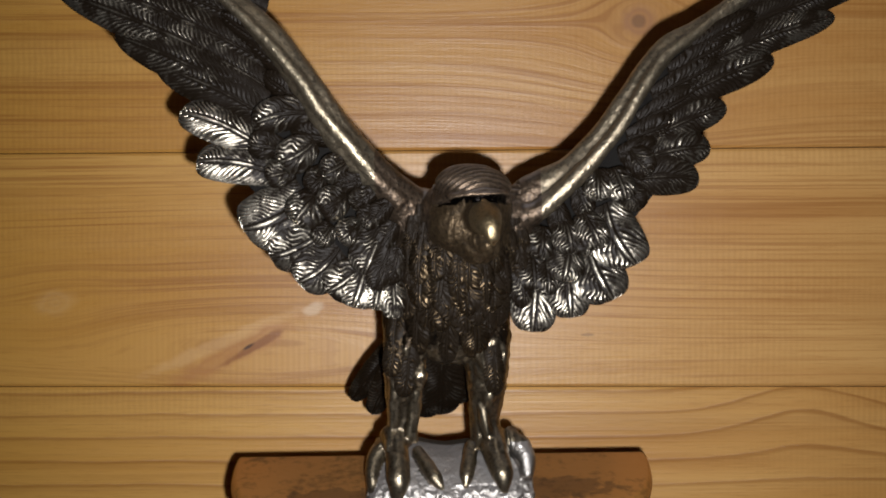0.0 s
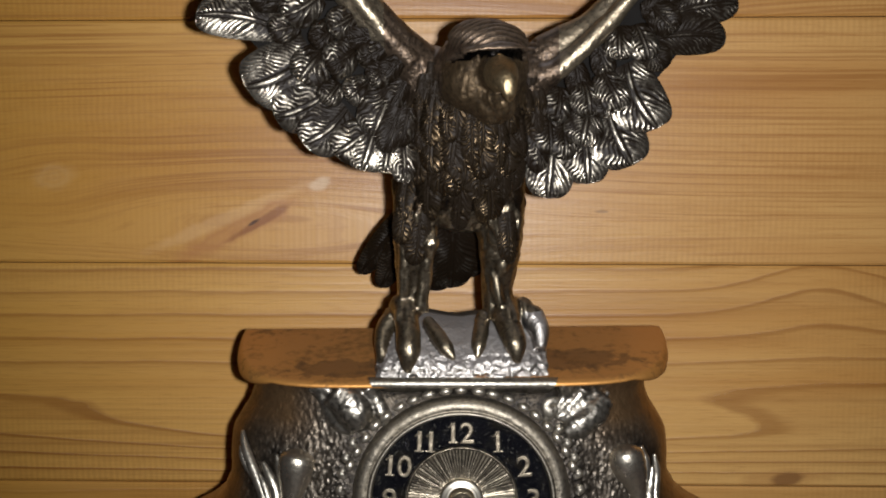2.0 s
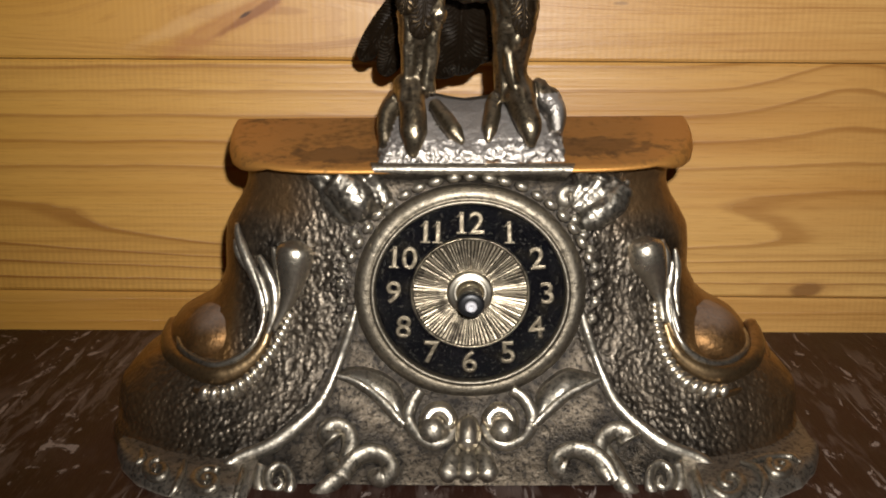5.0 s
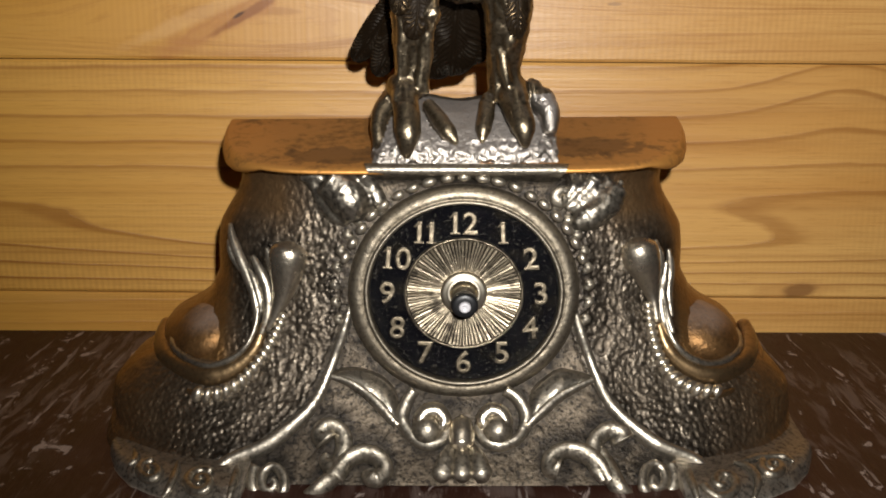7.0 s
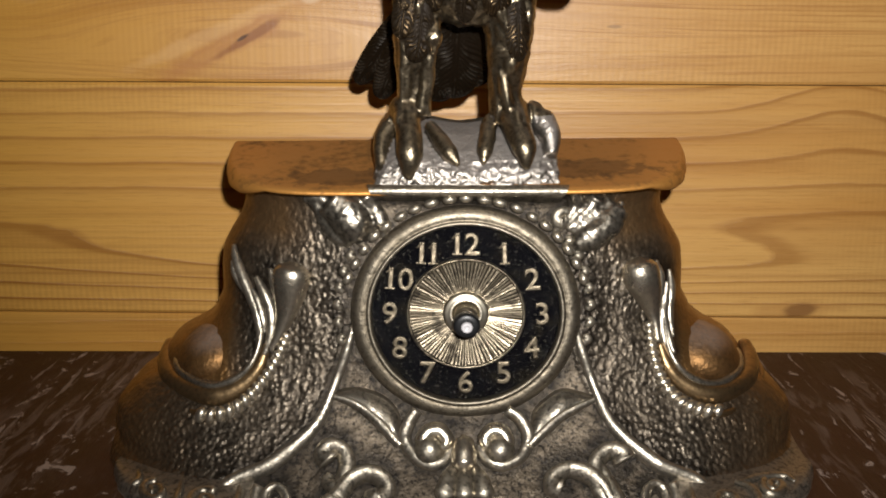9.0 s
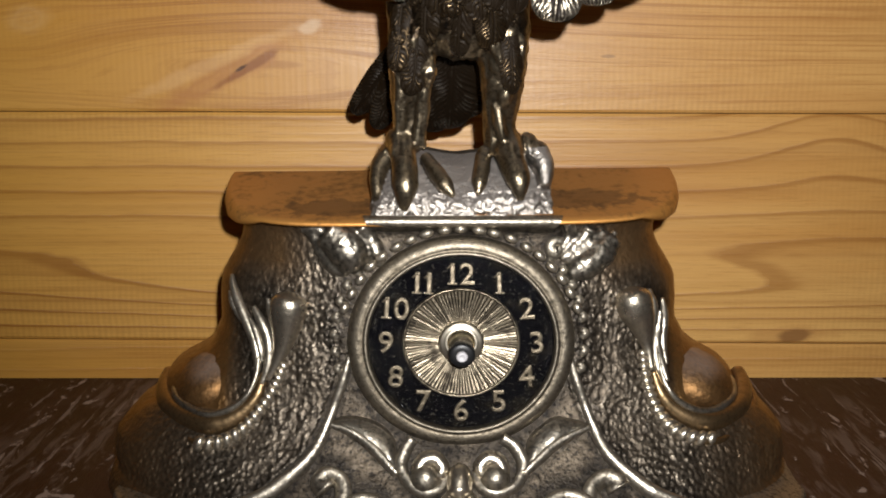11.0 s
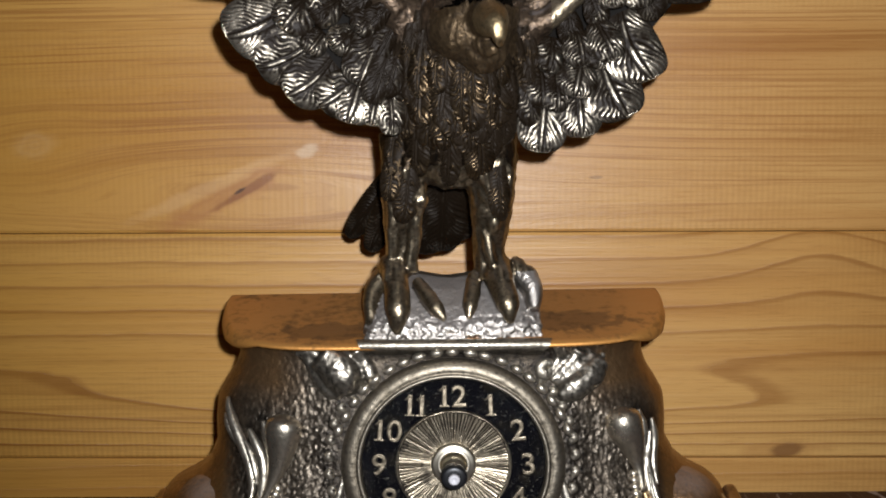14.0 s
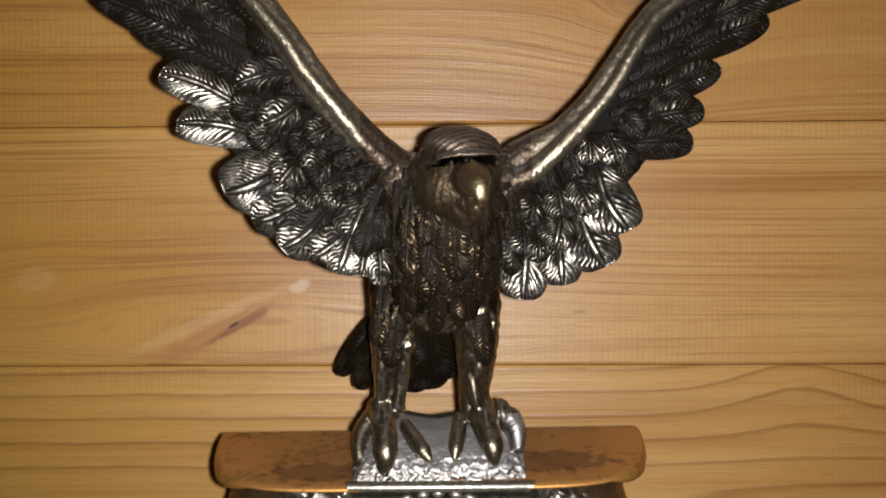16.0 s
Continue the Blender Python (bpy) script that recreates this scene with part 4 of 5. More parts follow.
LOBES = ([([(-0.0558, 0.1186), (-0.0496, 0.1143), (-0.0459, 0.1079), (-0.0446, 0.1014)], 0.0078), ([(-0.0475, 0.1198), (-0.0435, 0.1135), (-0.0413, 0.1070), (-0.0422, 0.1014)], 0.0046), ([(-0.0413, 0.1210), (-0.0375, 0.1145), (-0.0342, 0.1085), (-0.0334, 0.1030)], 0.0036), ([(-0.0618, 0.1178), (-0.0577, 0.1103), (-0.0531, 0.1035), (-0.0470, 0.0995)], 0.0036)],
         [([(0.0612, 0.1170), (0.0560, 0.1125), (0.0503, 0.1081), (0.0455, 0.1040)], 0.0042), ([(0.0550, 0.1194), (0.0516, 0.1141), (0.0469, 0.1091), (0.0427, 0.1055)], 0.0036), ([(0.0451, 0.1224), (0.0467, 0.1167), (0.0440, 0.1120), (0.0407, 0.1083)], 0.0026), ([(0.0643, 0.1148), (0.0590, 0.1081), (0.0518, 0.1029), (0.0461, 0.0994)], 0.0062)])
STEM = ([(-0.0541, 0.0111), (-0.0553, 0.0090), (-0.0528, 0.0065), (-0.0526, 0.0042), (-0.0569, 0.0010), (-0.0614, -0.0021)],
        [(0.0541, 0.0149), (0.0565, 0.0109), (0.0584, 0.0075), (0.0599, 0.0046), (0.0618, 0.0016), (0.0654, -0.0020)])
VOLUTE = ((-0.0768, 0.0022), (0.0777, 0.0028))
FOOT_X = (0.086, 0.091, 0.097, 0.108, 0.120, 0.132, 0.142, 0.149)
FOOT_TOP_Y = (-0.0500, -0.0525, -0.0515, -0.0470, -0.0425, -0.0385, -0.0310, -0.0190)
FOOT_LOW_Y = (-0.0680, -0.0740, -0.0740, -0.0700, -0.0650, -0.0565, -0.0430, -0.0270)
FOOT_TOP_Z = (0.0066, 0.0068, 0.0066, 0.0064, 0.0062, 0.0060, 0.0056, 0.0050)


def foot_at(x, v, m, lift=0.0):
    """Points on the sloping front of a foot: x from the middle, v from its top (0) to the table (1)."""
    x, v = np.asarray(x, float), np.asarray(v, float)
    top, low, high = (np.interp(x, FOOT_X, q) for q in (FOOT_TOP_Y, FOOT_LOW_Y, FOOT_TOP_Z))
    swell = 0.0034 * np.sin(np.pi * np.clip(v, 0, 1)) + lift
    return np.stack([m * (x + 0.0012 * v), top + (low - top) * v - 0.75 * swell, high * (1 - v) + 0.65 * swell], -1)


def foot(m):
    """One corner foot: a sloping scrolled plinth that stands on the table under the lobe."""
    s = Soup()
    xs = np.linspace(0.086, 0.149, 60)
    v = np.linspace(0, 1, 22)
    face = np.array([foot_at(np.full(len(v), x), v, m) for x in xs])
    for p in face.reshape(-1, 3):
        p[1] += 0.0006 * noise.noise(Vector(p) * 320)
    face[..., 2] = np.maximum(face[..., 2], 0.0)
    back = face[:, 0] + np.array([0, 0.022, 0.002])
    s.grid(np.concatenate([back[:, None], face], 1))
    s.grid(np.stack([face[:, -1], back * np.array([1, 1, 0])], 1))
    for end in (0, -1):
        s.add(np.concatenate([face[end], [back[end] * np.array([1, 1, 0]), back[end]]]), [tuple(range(len(v) + 2))])
    return part("foot", s, brass_dark, clock, "dark scrolled corner foot")


def foot_scroll(body, m, points, radii):
    """A raised line on a foot, through points (x, v)."""
    p = spline(points, 60)
    s = Soup()
    tube(s, foot_at(p[:, 0], p[:, 1], m, 0.0016), radii, 12, 0.8, face=(0, -0.75, 0.65))
    part("scroll", s, brass_relief, body)


FOOT_CURLS = (((0.1240, 0.50, 0.0062, 1.4), (0.1020, 0.52, 0.0070, 1.5)), ((0.1010, 0.48, 0.0080, 1.3), (0.1250, 0.36, 0.0055, 1.5)))
FOOT_RIDGES = ((((0.1150, 0.12), (0.1136, 0.45), (0.1142, 0.80), (0.1160, 1.0)), ((0.0905, 0.02), (0.0890, 0.35), (0.0895, 1.0)), ((0.1360, 0.05), (0.1330, 0.30), (0.1345, 0.55))),
               (((0.1105, 0.02), (0.1150, 0.25), (0.1160, 0.60), (0.1120, 0.95)), ((0.0905, 0.02), (0.0890, 0.35), (0.0895, 1.0)), ((0.1120, 0.06), (0.1220, 0.02), (0.1320, 0.10), (0.1350, 0.40))))
for k, m in enumerate((-1, 1)):
    part("ridge", bar(mirrored(RIDGE, m), (0.0006, 0.0012, 0.0011, 0.0015, 0.0020, 0.0019, 0.0012), 0.0003, 60, 12, 0.7), brass_bright, clock, "bright worn ridge")
    s = Soup()
    tube(s, spline(on_case(TEARDROP[k], 0.0020), 40), (0.0012, 0.0054, 0.0076, 0.0082, 0.0080, 0.0071, 0.0058, 0.0044, 0.0032, 0.0024, 0.0018, 0.0012), 20, 0.85)
    part("teardrop", s, brass_boss, clock, "polished brass teardrop boss")
    for line, r in FOLDS[k]:
        part("leaf_fold", bar(line, (r * 0.25, r * 0.6, r * 0.66, r * 0.55, r * 0.25), 0.0010, 40, 10, 0.9), brass_bright, clock)
    # the ear of the scroll: a smooth dome, a thin bright ridge round it, a broad roll, a second ridge
    s = Soup()
    blob(s, (m * 0.1065 - 0.002, 0.0070, 0.0445), (0.0205, 0.0245, 0.0143), (0, 18 * m, 0), nu=24, nv=36)
    part("scroll_dome", s, brass_dome, clock, "smooth brown bronze dome")
    for name, front, side, r, lift, metal, label in (
        ("scroll_ridge", [(0.0858, 0.0640), (0.0868, 0.0560), (0.0900, 0.0490), (0.0955, 0.0435), (0.1030, 0.0398), (0.1100, 0.0388)], [(0.1185, -0.0125, 0.0398), (0.1244, -0.0040, 0.0418), (0.1262, 0.0070, 0.0445), (0.1235, 0.0180, 0.0450)], 0.0016, 0.0042, brass_bright, "thin worn brass ridge"),
        ("scroll_roll", [(0.0836, 0.0560), (0.0868, 0.0470), (0.0925, 0.0403), (0.1000, 0.0358), (0.1080, 0.0340)], [(0.1195, -0.0125, 0.0342), (0.1282, -0.0025, 0.0362), (0.1325, 0.0095, 0.0400), (0.1328, 0.0205, 0.0440)], 0.0046, 0.0002, brass_rim, "brown bronze scroll roll"),
        ("scroll_ridge", [(0.0920, 0.0340), (0.1000, 0.0296), (0.1085, 0.0276)], [(0.1215, -0.0165, 0.0272), (0.1328, -0.0035, 0.0296), (0.1385, 0.0095, 0.0330), (0.1390, 0.0205, 0.0368)], 0.0016, 0.0014, brass_rim, "thin worn brass ridge"),
    ):
        path = np.concatenate([on_case(mirrored(front, m), lift), np.array([(m * x - 0.002, y, z) for x, y, z in side])])
        s = Soup()
        tube(s, spline(path, 90), (r * 0.35, r * 0.6, r * 0.8, r, r, r, r, r * 0.9, r * 0.7), 16, 0.9)
        part(name, s, metal, clock, label)
    beads(BEADS[k], 0.95, 1.6)
    # curled leaf in the upper corner, between slab and bezel
    s = Soup()
    for line, r in LOBES[k]:
        tube(s, on_case(spline(line, 36), r * 0.45), (r * 0.85, r * 1.08, r * 1.0, r * 0.5), 16, 0.85)
    tube(s, on_case(spline(ROLL[k], 36), 0.0012), (0.0016, 0.0028, 0.0032, 0.0030, 0.0018), 14, 0.9)
    leaf = remeshed(s, 0.0007, 6)
    for vert in leaf.vertices:
        x, y, z = vert.co
        flute = math.sin((m * x + 0.75 * z) * 1500 + 2.0 * noise.noise(vert.co * 150))
        vert.co += vert.normal * (0.00004 * flute + 0.00030 * noise.noise(vert.co * 210) + 0.0002 * noise.noise(vert.co * 600))
    leaf.polygons.foreach_set("use_smooth", [True] * len(leaf.polygons))
    part("corner_leaf", leaf, brass_bright, clock, "bright cast leaf")
    part("corner_scroll", bar(curl(m * 0.0405, 0.1105, 0.0040, 1.1, 0.5 if m > 0 else math.pi - 0.5, -m), (0.001, 0.0016, 0.0014, 0.0008), 0.001), brass_relief, clock)
    # twisted edging beside the bezel
    for j in range(8):
        a = radians(-14 + 8.2 * j)
        x, z = m * 0.0522 * math.cos(a), 0.0722 + 0.0505 * math.sin(a)
        part("edging", bar([(x - m * 0.0006, z - 0.0021), (x + m * 0.0008, z), (x + m * 0.0002, z + 0.0021)], (0.0006, 0.0015, 0.0006), 0.0003, 8, 8), brass_relief, clock)
    # winged leaf under the bezel, its ring and the hooked curl in it
    part("swag", blade(LEAF_TOP[k], LEAF_LOW[k], 0.0024, 0.0026), brass_bright, clock, "bright winged leaf")
    part("swag_edge", bar(LEAF_LOW[k], (0.0006, 0.0011, 0.0013, 0.0012, 0.0009), 0.0022, 40), brass_bright, clock)
    part("ring", bar(RING[k], (0.0014, 0.0016, 0.0016, 0.0014, 0.0013, 0.0014, 0.0013, 0.0012, 0.0008), 0.0012, 60), brass_bright, clock, "bright rolled ring")
    part("hook", bar(HOOK[k], (0.0016, 0.0019, 0.0021, 0.0021, 0.0018, 0.0014, 0.0008), 0.0022, 50, 14, 0.9), brass_boss, clock)
    s = Soup()
    blob(s, on_case([BALL[k]], 0.0022)[0], (0.0062, 0.0058, 0.0064))
    part("curl_boss", s, brass_relief, clock)
    # vine in the lower middle panel
    part("vine", bar(VINE_A[k], (0.0030, 0.0027, 0.0024, 0.0022, 0.0021, 0.0020, 0.0018, 0.0010), 0.0016, 70), brass_relief, clock)
    part("tendril", bar(VINE_B[k], (0.0022, 0.0022, 0.0024, 0.0024, 0.0022, 0.0020, 0.0022, 0.0016) if k == 0 else (0.0026, 0.0028, 0.0024, 0.0022, 0.0024, 0.0022, 0.0014), 0.0016, 70), brass_relief, clock)
    part("stem", bar(STEM[k], (0.0010, 0.0016, 0.0020, 0.0022, 0.0022, 0.0018), 0.0014, 50), brass_relief, clock)
    # volutes and curled leaves along the foot
    cx, cz = VOLUTE[k]
    part("volute", bar(curl(cx, cz, 0.0080, 1.75, 2.2 if m > 0 else math.pi - 2.2, m, 90), (0.0009, 0.0011, 0.0012, 0.0013, 0.0013), 0.0016, 120), brass_bright, clock, "worn brass spiral")
    body = foot(m)
    for cx, cv, r, turns in FOOT_CURLS[k]:
        spiral = [(x, cv + (v - cv) * 46.0) for x, v in curl(cx, cv, r, turns, 1.2, m, 40)]
        foot_scroll(body, m, spiral, (0.0014, 0.0018, 0.0020, 0.0017))
    for line in FOOT_RIDGES[k]:
        foot_scroll(body, m, line, (0.0009, 0.0017, 0.0017, 0.0009))

case()

# drop and shell in the middle
s = Soup()
tube(s, spline(on_case([(-0.0003, 0.0248), (-0.0003, 0.0229), (-0.0003, 0.0188), (-0.0004, 0.0148), (-0.0004, 0.0123)], 0.0040), 24), (0.0008, 0.0040, 0.0054, 0.0050, 0.0010), 18, 0.9)
part("drop", s, brass_boss, clock, "polished brass drop")
for x0, x1, x2, r in ((0.0, 0.0, 0.0, 0.0050), (-0.0026, -0.0058, -0.0076, 0.0050), (0.0026, 0.0058, 0.0076, 0.0050)):
    line = [(x - 0.0003, float(case_y(x, z)) - out, z) for x, z, out in ((x0, 0.0140, 0.0010), (x1, 0.0108, 0.0046), (x2, 0.0064, 0.0046), (x2, 0.0030, 0.0010))]
    s = Soup()
    tube(s, spline(line, 26), (r * 0.45, r * 0.8, r * 0.9, r * 0.3), 14, 0.7, wobble=0.0001)
    part("shell_lobe", s, brass_relief, clock)


# ---- the eagle: one cast figure on its own block ----
def feather(soup, base, tip, half, dome=0.0016, lean=0.0, rub=0.7, curve=0.0, blunt=0.4, rnd=random):
    """One cast feather from base to tip: domed, with a quill ridge and slanting barbs, closed at the back.
    lean: its roll in radians; rub: how bright its ridges are, by wear and by how it catches light; curve: the bow of
    the quill."""
    base, tip = np.array(base, float), np.array(tip, float)
    along = tip - base
    length = np.linalg.norm(along)
    along /= length
    side = np.cross(along, (0, -1, 0))
    side /= np.linalg.norm(side)
    out = np.cross(side, along)
    side, out = side * math.cos(lean) + out * math.sin(lean), out * math.cos(lean) - side * math.sin(lean)
    tip, half = base + along * length * 1.07, half * 1.3
    length *= 1.07
    nu, nv = max(40, int(length / 0.0005)), 41
    s, w = np.linspace(0, 1, nu)[:, None], np.linspace(-1, 1, nv)[None]
    width = half * (0.60 + 0.40 * np.sin(np.clip(s / 0.6, 0, 1) * math.pi / 2)) * np.clip((1 - s ** 5), 0, 1) ** blunt
    off, slant, gap = rnd.uniform(0, 1), rnd.uniform(0.8, 1.2), rnd.uniform(0.0021, 0.0029)
    warp = 0.38 * np.sin(s * 7 + off * 6) + 0.26 * np.sin(s * 17 + w * 3.5 + off * 11) + 0.2 * np.sin(w * 9 + s * 5 + off * 31)
    phase = (s * length - np.abs(w) * half * slant) / gap + off + warp + 0.3 * (w > 0)
    crest = np.sin(2 * math.pi * phase)
    crest = np.where(crest > 0, np.abs(crest) ** 0.8, -np.abs(crest) ** 0.8)
    strength = 0.6 + 0.4 * np.sin(s * 13 + w * 2.1 + off * 9)
    inside = np.clip((np.abs(w) - 0.09) * 7, 0, 1) * np.clip((1.0 - np.abs(w)) * 6, 0, 1) * np.clip(s * 6, 0, 1)
    quill = np.exp(-(w / 0.05) ** 2)
    groove = np.exp(-((np.abs(w) - 0.12) / 0.05) ** 2)
    body = (1 - np.abs(w) ** 3.0) * (0.35 + 0.65 * np.sin(math.pi * np.clip(s * 0.9 + 0.06, 0, 1)) ** 0.8)
    deep = 0.00062 if length > 0.035 else 0.00055
    high = dome * body + 0.00030 * quill - 0.00035 * groove + deep * crest * strength * inside
    high = high + 0.0012 * s ** 2 - 0.0020 * s ** 8
    bend = curve * length * (s - s ** 2) * 4
    worn = np.clip(0.58 + 0.7 * crest * strength * inside + 0.25 * quill - 0.6 * groove, 0, 1.15) * (0.42 + 0.70 * s ** 0.8) * rub
    top = base + s[..., None] * length * along + (w * width + bend)[..., None] * side + high[..., None] * out
    soup.grid(top, worn=worn)
    low = base + s[..., None] * length * along + (w * width + bend)[..., None] * side + (0 * w - 0.0016 * (1 - w ** 2) + 0.0006 * s ** 2)[..., None] * out
    soup.grid(low, flip=True, worn=worn * 0 + 0.1)


def eagle():
    rnd = random.Random(11)
    core = Soup()
    # head: skull, hood that overhangs the eyes, face
    blob(core, (0.0098, -0.0390, 0.2582), (0.0176, 0.0215, 0.0168), nu=20, nv=28)
    blob(core, (0.0107, -0.0430, 0.2674), (0.0160, 0.0218, 0.0086), (10, 6, 0), nu=20, nv=28)
    blob(core, (0.0120, -0.0590, 0.2631), (0.0128, 0.0075, 0.0030), (6, -3, 0), nu=16, nv=24)
    blob(core, (0.0073, -0.0430, 0.2514), (0.0168, 0.0172, 0.0135), nu=16, nv=24)
    beak = spline([(0.0128, -0.0500, 0.2551), (0.0145, -0.0660, 0.2535), (0.0158, -0.0765, 0.2503), (0.0172, -0.0790, 0.2463), (0.0176, -0.0760, 0.2430)], 30)
    tube(core, beak, (0.0086, 0.0068, 0.0050, 0.0032, 0.0010), 18)
    tube(core, spline([(0.0099, -0.0500, 0.2467), (0.0133, -0.0600, 0.2439), (0.0162, -0.0660, 0.2422)], 12), (0.0060, 0.0038, 0.0014), 14)
    blob(core, (0.0125, -0.0480, 0.2425), (0.0100, 0.0110, 0.0080), nu=16, nv=20)
    blob(core, (-0.0037, -0.0300, 0.2575), (0.0085, 0.0140, 0.0130), (0, 20, 0), nu=16, nv=20)
    # neck, chest, belly, shoulders
    blob(core, (0.0071, -0.0280, 0.2456), (0.0215, 0.0200, 0.0220), nu=20, nv=28)
    blob(core, (0.0032, -0.0200, 0.2305), (0.0256, 0.0215, 0.0330), nu=20, nv=28)
    blob(core, (0.0004, -0.0140, 0.2111), (0.0252, 0.0195, 0.0230), nu=20, nv=28)
    blob(core, (-0.0127, -0.0240, 0.2527), (0.0150, 0.0120, 0.0150), (0, -25, 0), nu=16, nv=20)
    blob(core, (-0.0178, -0.0220, 0.2407), (0.0090, 0.0110, 0.0250), nu=16, nv=20)
    blob(core, (0.0282, -0.0200, 0.2510), (0.0105, 0.0120, 0.0150), (0, 30, 0), nu=16, nv=20)
    blob(core, (0.0292, -0.0160, 0.2389), (0.0085, 0.0100, 0.0240), nu=16, nv=20)
    # thighs with folds, knees, shanks
    for path, rad, sq in (
        (((-0.0192, -0.0140, 0.2112), (-0.0193, -0.0150, 0.1972), (-0.0199, -0.0130, 0.1842), (-0.0213, -0.0100, 0.1722), (-0.0222, -0.0080, 0.1615), (-0.0223, -0.0080, 0.1511)), (0.0112, 0.0104, 0.0092, 0.0078, 0.0062, 0.0062), 18),
        (((0.0165, -0.0140, 0.2111), (0.0169, -0.0150, 0.1971), (0.0175, -0.0130, 0.1853), (0.0171, -0.0100, 0.1733), (0.0166, -0.0080, 0.1626), (0.0181, -0.0080, 0.1496)), (0.0118, 0.0112, 0.0100, 0.0084, 0.0068, 0.0074), 18),
        (((-0.0245, -0.0210, 0.2105), (-0.0250, -0.0225, 0.1955), (-0.0243, -0.0180, 0.1773), (-0.0251, -0.0130, 0.1585)), (0.0020, 0.0028, 0.0026, 0.0022), 12),
        (((-0.0174, -0.0230, 0.2106), (-0.0179, -0.0245, 0.1977), (-0.0206, -0.0225, 0.1880)), (0.0012, 0.0026, 0.0010), 12),
        (((-0.0133, -0.0205, 0.1922), (-0.0133, -0.0225, 0.1844), (-0.0139, -0.0185, 0.1773)), (0.0018, 0.0040, 0.0022), 14),
        (((-0.0147, -0.0185, 0.1773), (-0.0155, -0.0165, 0.1683), (-0.0170, -0.0125, 0.1532)), (0.0030, 0.0026, 0.0030), 12),
        (((0.0131, -0.0230, 0.2105), (0.0140, -0.0250, 0.1957), (0.0186, -0.0220, 0.1822)), (0.0014, 0.0028, 0.0010), 12),
        (((0.0227, -0.0210, 0.2103), (0.0242, -0.0210, 0.1927), (0.0229, -0.0170, 0.1769)), (0.0018, 0.0030, 0.0016), 12),
        (((0.0182, -0.0190, 0.1803), (0.0182, -0.0185, 0.1746), (0.0163, -0.0150, 0.1690)), (0.0018, 0.0032, 0.0020), 12),
        (((0.0142, -0.0165, 0.1713), (0.0160, -0.0160, 0.1628), (0.0178, -0.0155, 0.1550)), (0.0022, 0.0024, 0.0024), 12),
    ):
        tube(core, spline(path, 26), rad, sq)
    # arms of the wings, each with a raised ridge along its inner side
    tube(core, spline([(-0.1400, -0.0360, 0.3860), (-0.1150, -0.0398, 0.3665), (-0.0901, -0.0418, 0.3457), (-0.0730, -0.0426, 0.3285), (-0.0589, -0.0430, 0.3089), (-0.0483, -0.0415, 0.2923), (-0.0365, -0.0385, 0.2780), (-0.0262, -0.0335, 0.2668), (-0.0160, -0.0260, 0.2570)], 70), (0.0020, 0.0034, 0.0048, 0.0062, 0.0067, 0.0074, 0.0078, 0.0088, 0.0110), 20, 0.8)
    tube(core, spline([(-0.1280, -0.0380, 0.3810), (-0.1110, -0.0421, 0.3625), (-0.0925, -0.0450, 0.3450), (-0.0761, -0.0467, 0.3285), (-0.0620, -0.0475, 0.3120), (-0.0527, -0.0464, 0.2979), (-0.0409, -0.0440, 0.2837), (-0.0315, -0.0400, 0.2719), (-0.0205, -0.0340, 0.2605)], 70), (0.0012, 0.0018, 0.0022, 0.0026, 0.0028, 0.0030, 0.0034, 0.0040, 0.0050), 16)
    tube(core, spline([(0.1580, -0.0180, 0.3713), (0.1358, -0.0200, 0.3554), (0.1125, -0.0218, 0.3382), (0.0981, -0.0235, 0.3296), (0.0894, -0.0252, 0.3202), (0.0813, -0.0260, 0.3083), (0.0743, -0.0260, 0.2980), (0.0668, -0.0240, 0.2876), (0.0554, -0.0220, 0.2747), (0.0378, -0.0200, 0.2629), (0.0240, -0.0180, 0.2480)], 70), (0.0020, 0.0032, 0.0044, 0.0052, 0.0056, 0.0056, 0.0058, 0.0062, 0.0074, 0.0105, 0.0110), 20, 0.8)
    tube(core, spline([(0.1489, -0.0200, 0.3627), (0.1220, -0.0227, 0.3457), (0.1098, -0.0253, 0.3355), (0.0975, -0.0277, 0.3267), (0.0902, -0.0295, 0.3184), (0.0828, -0.0310, 0.3067), (0.0759, -0.0313, 0.2950), (0.0676, -0.0311, 0.2842), (0.0538, -0.0299, 0.2695), (0.0415, -0.0283, 0.2583), (0.0336, -0.0265, 0.2546)], 70), (0.0010, 0.0016, 0.0022, 0.0026, 0.0026, 0.0026, 0.0028, 0.0032, 0.0038, 0.0046, 0.0050), 16)
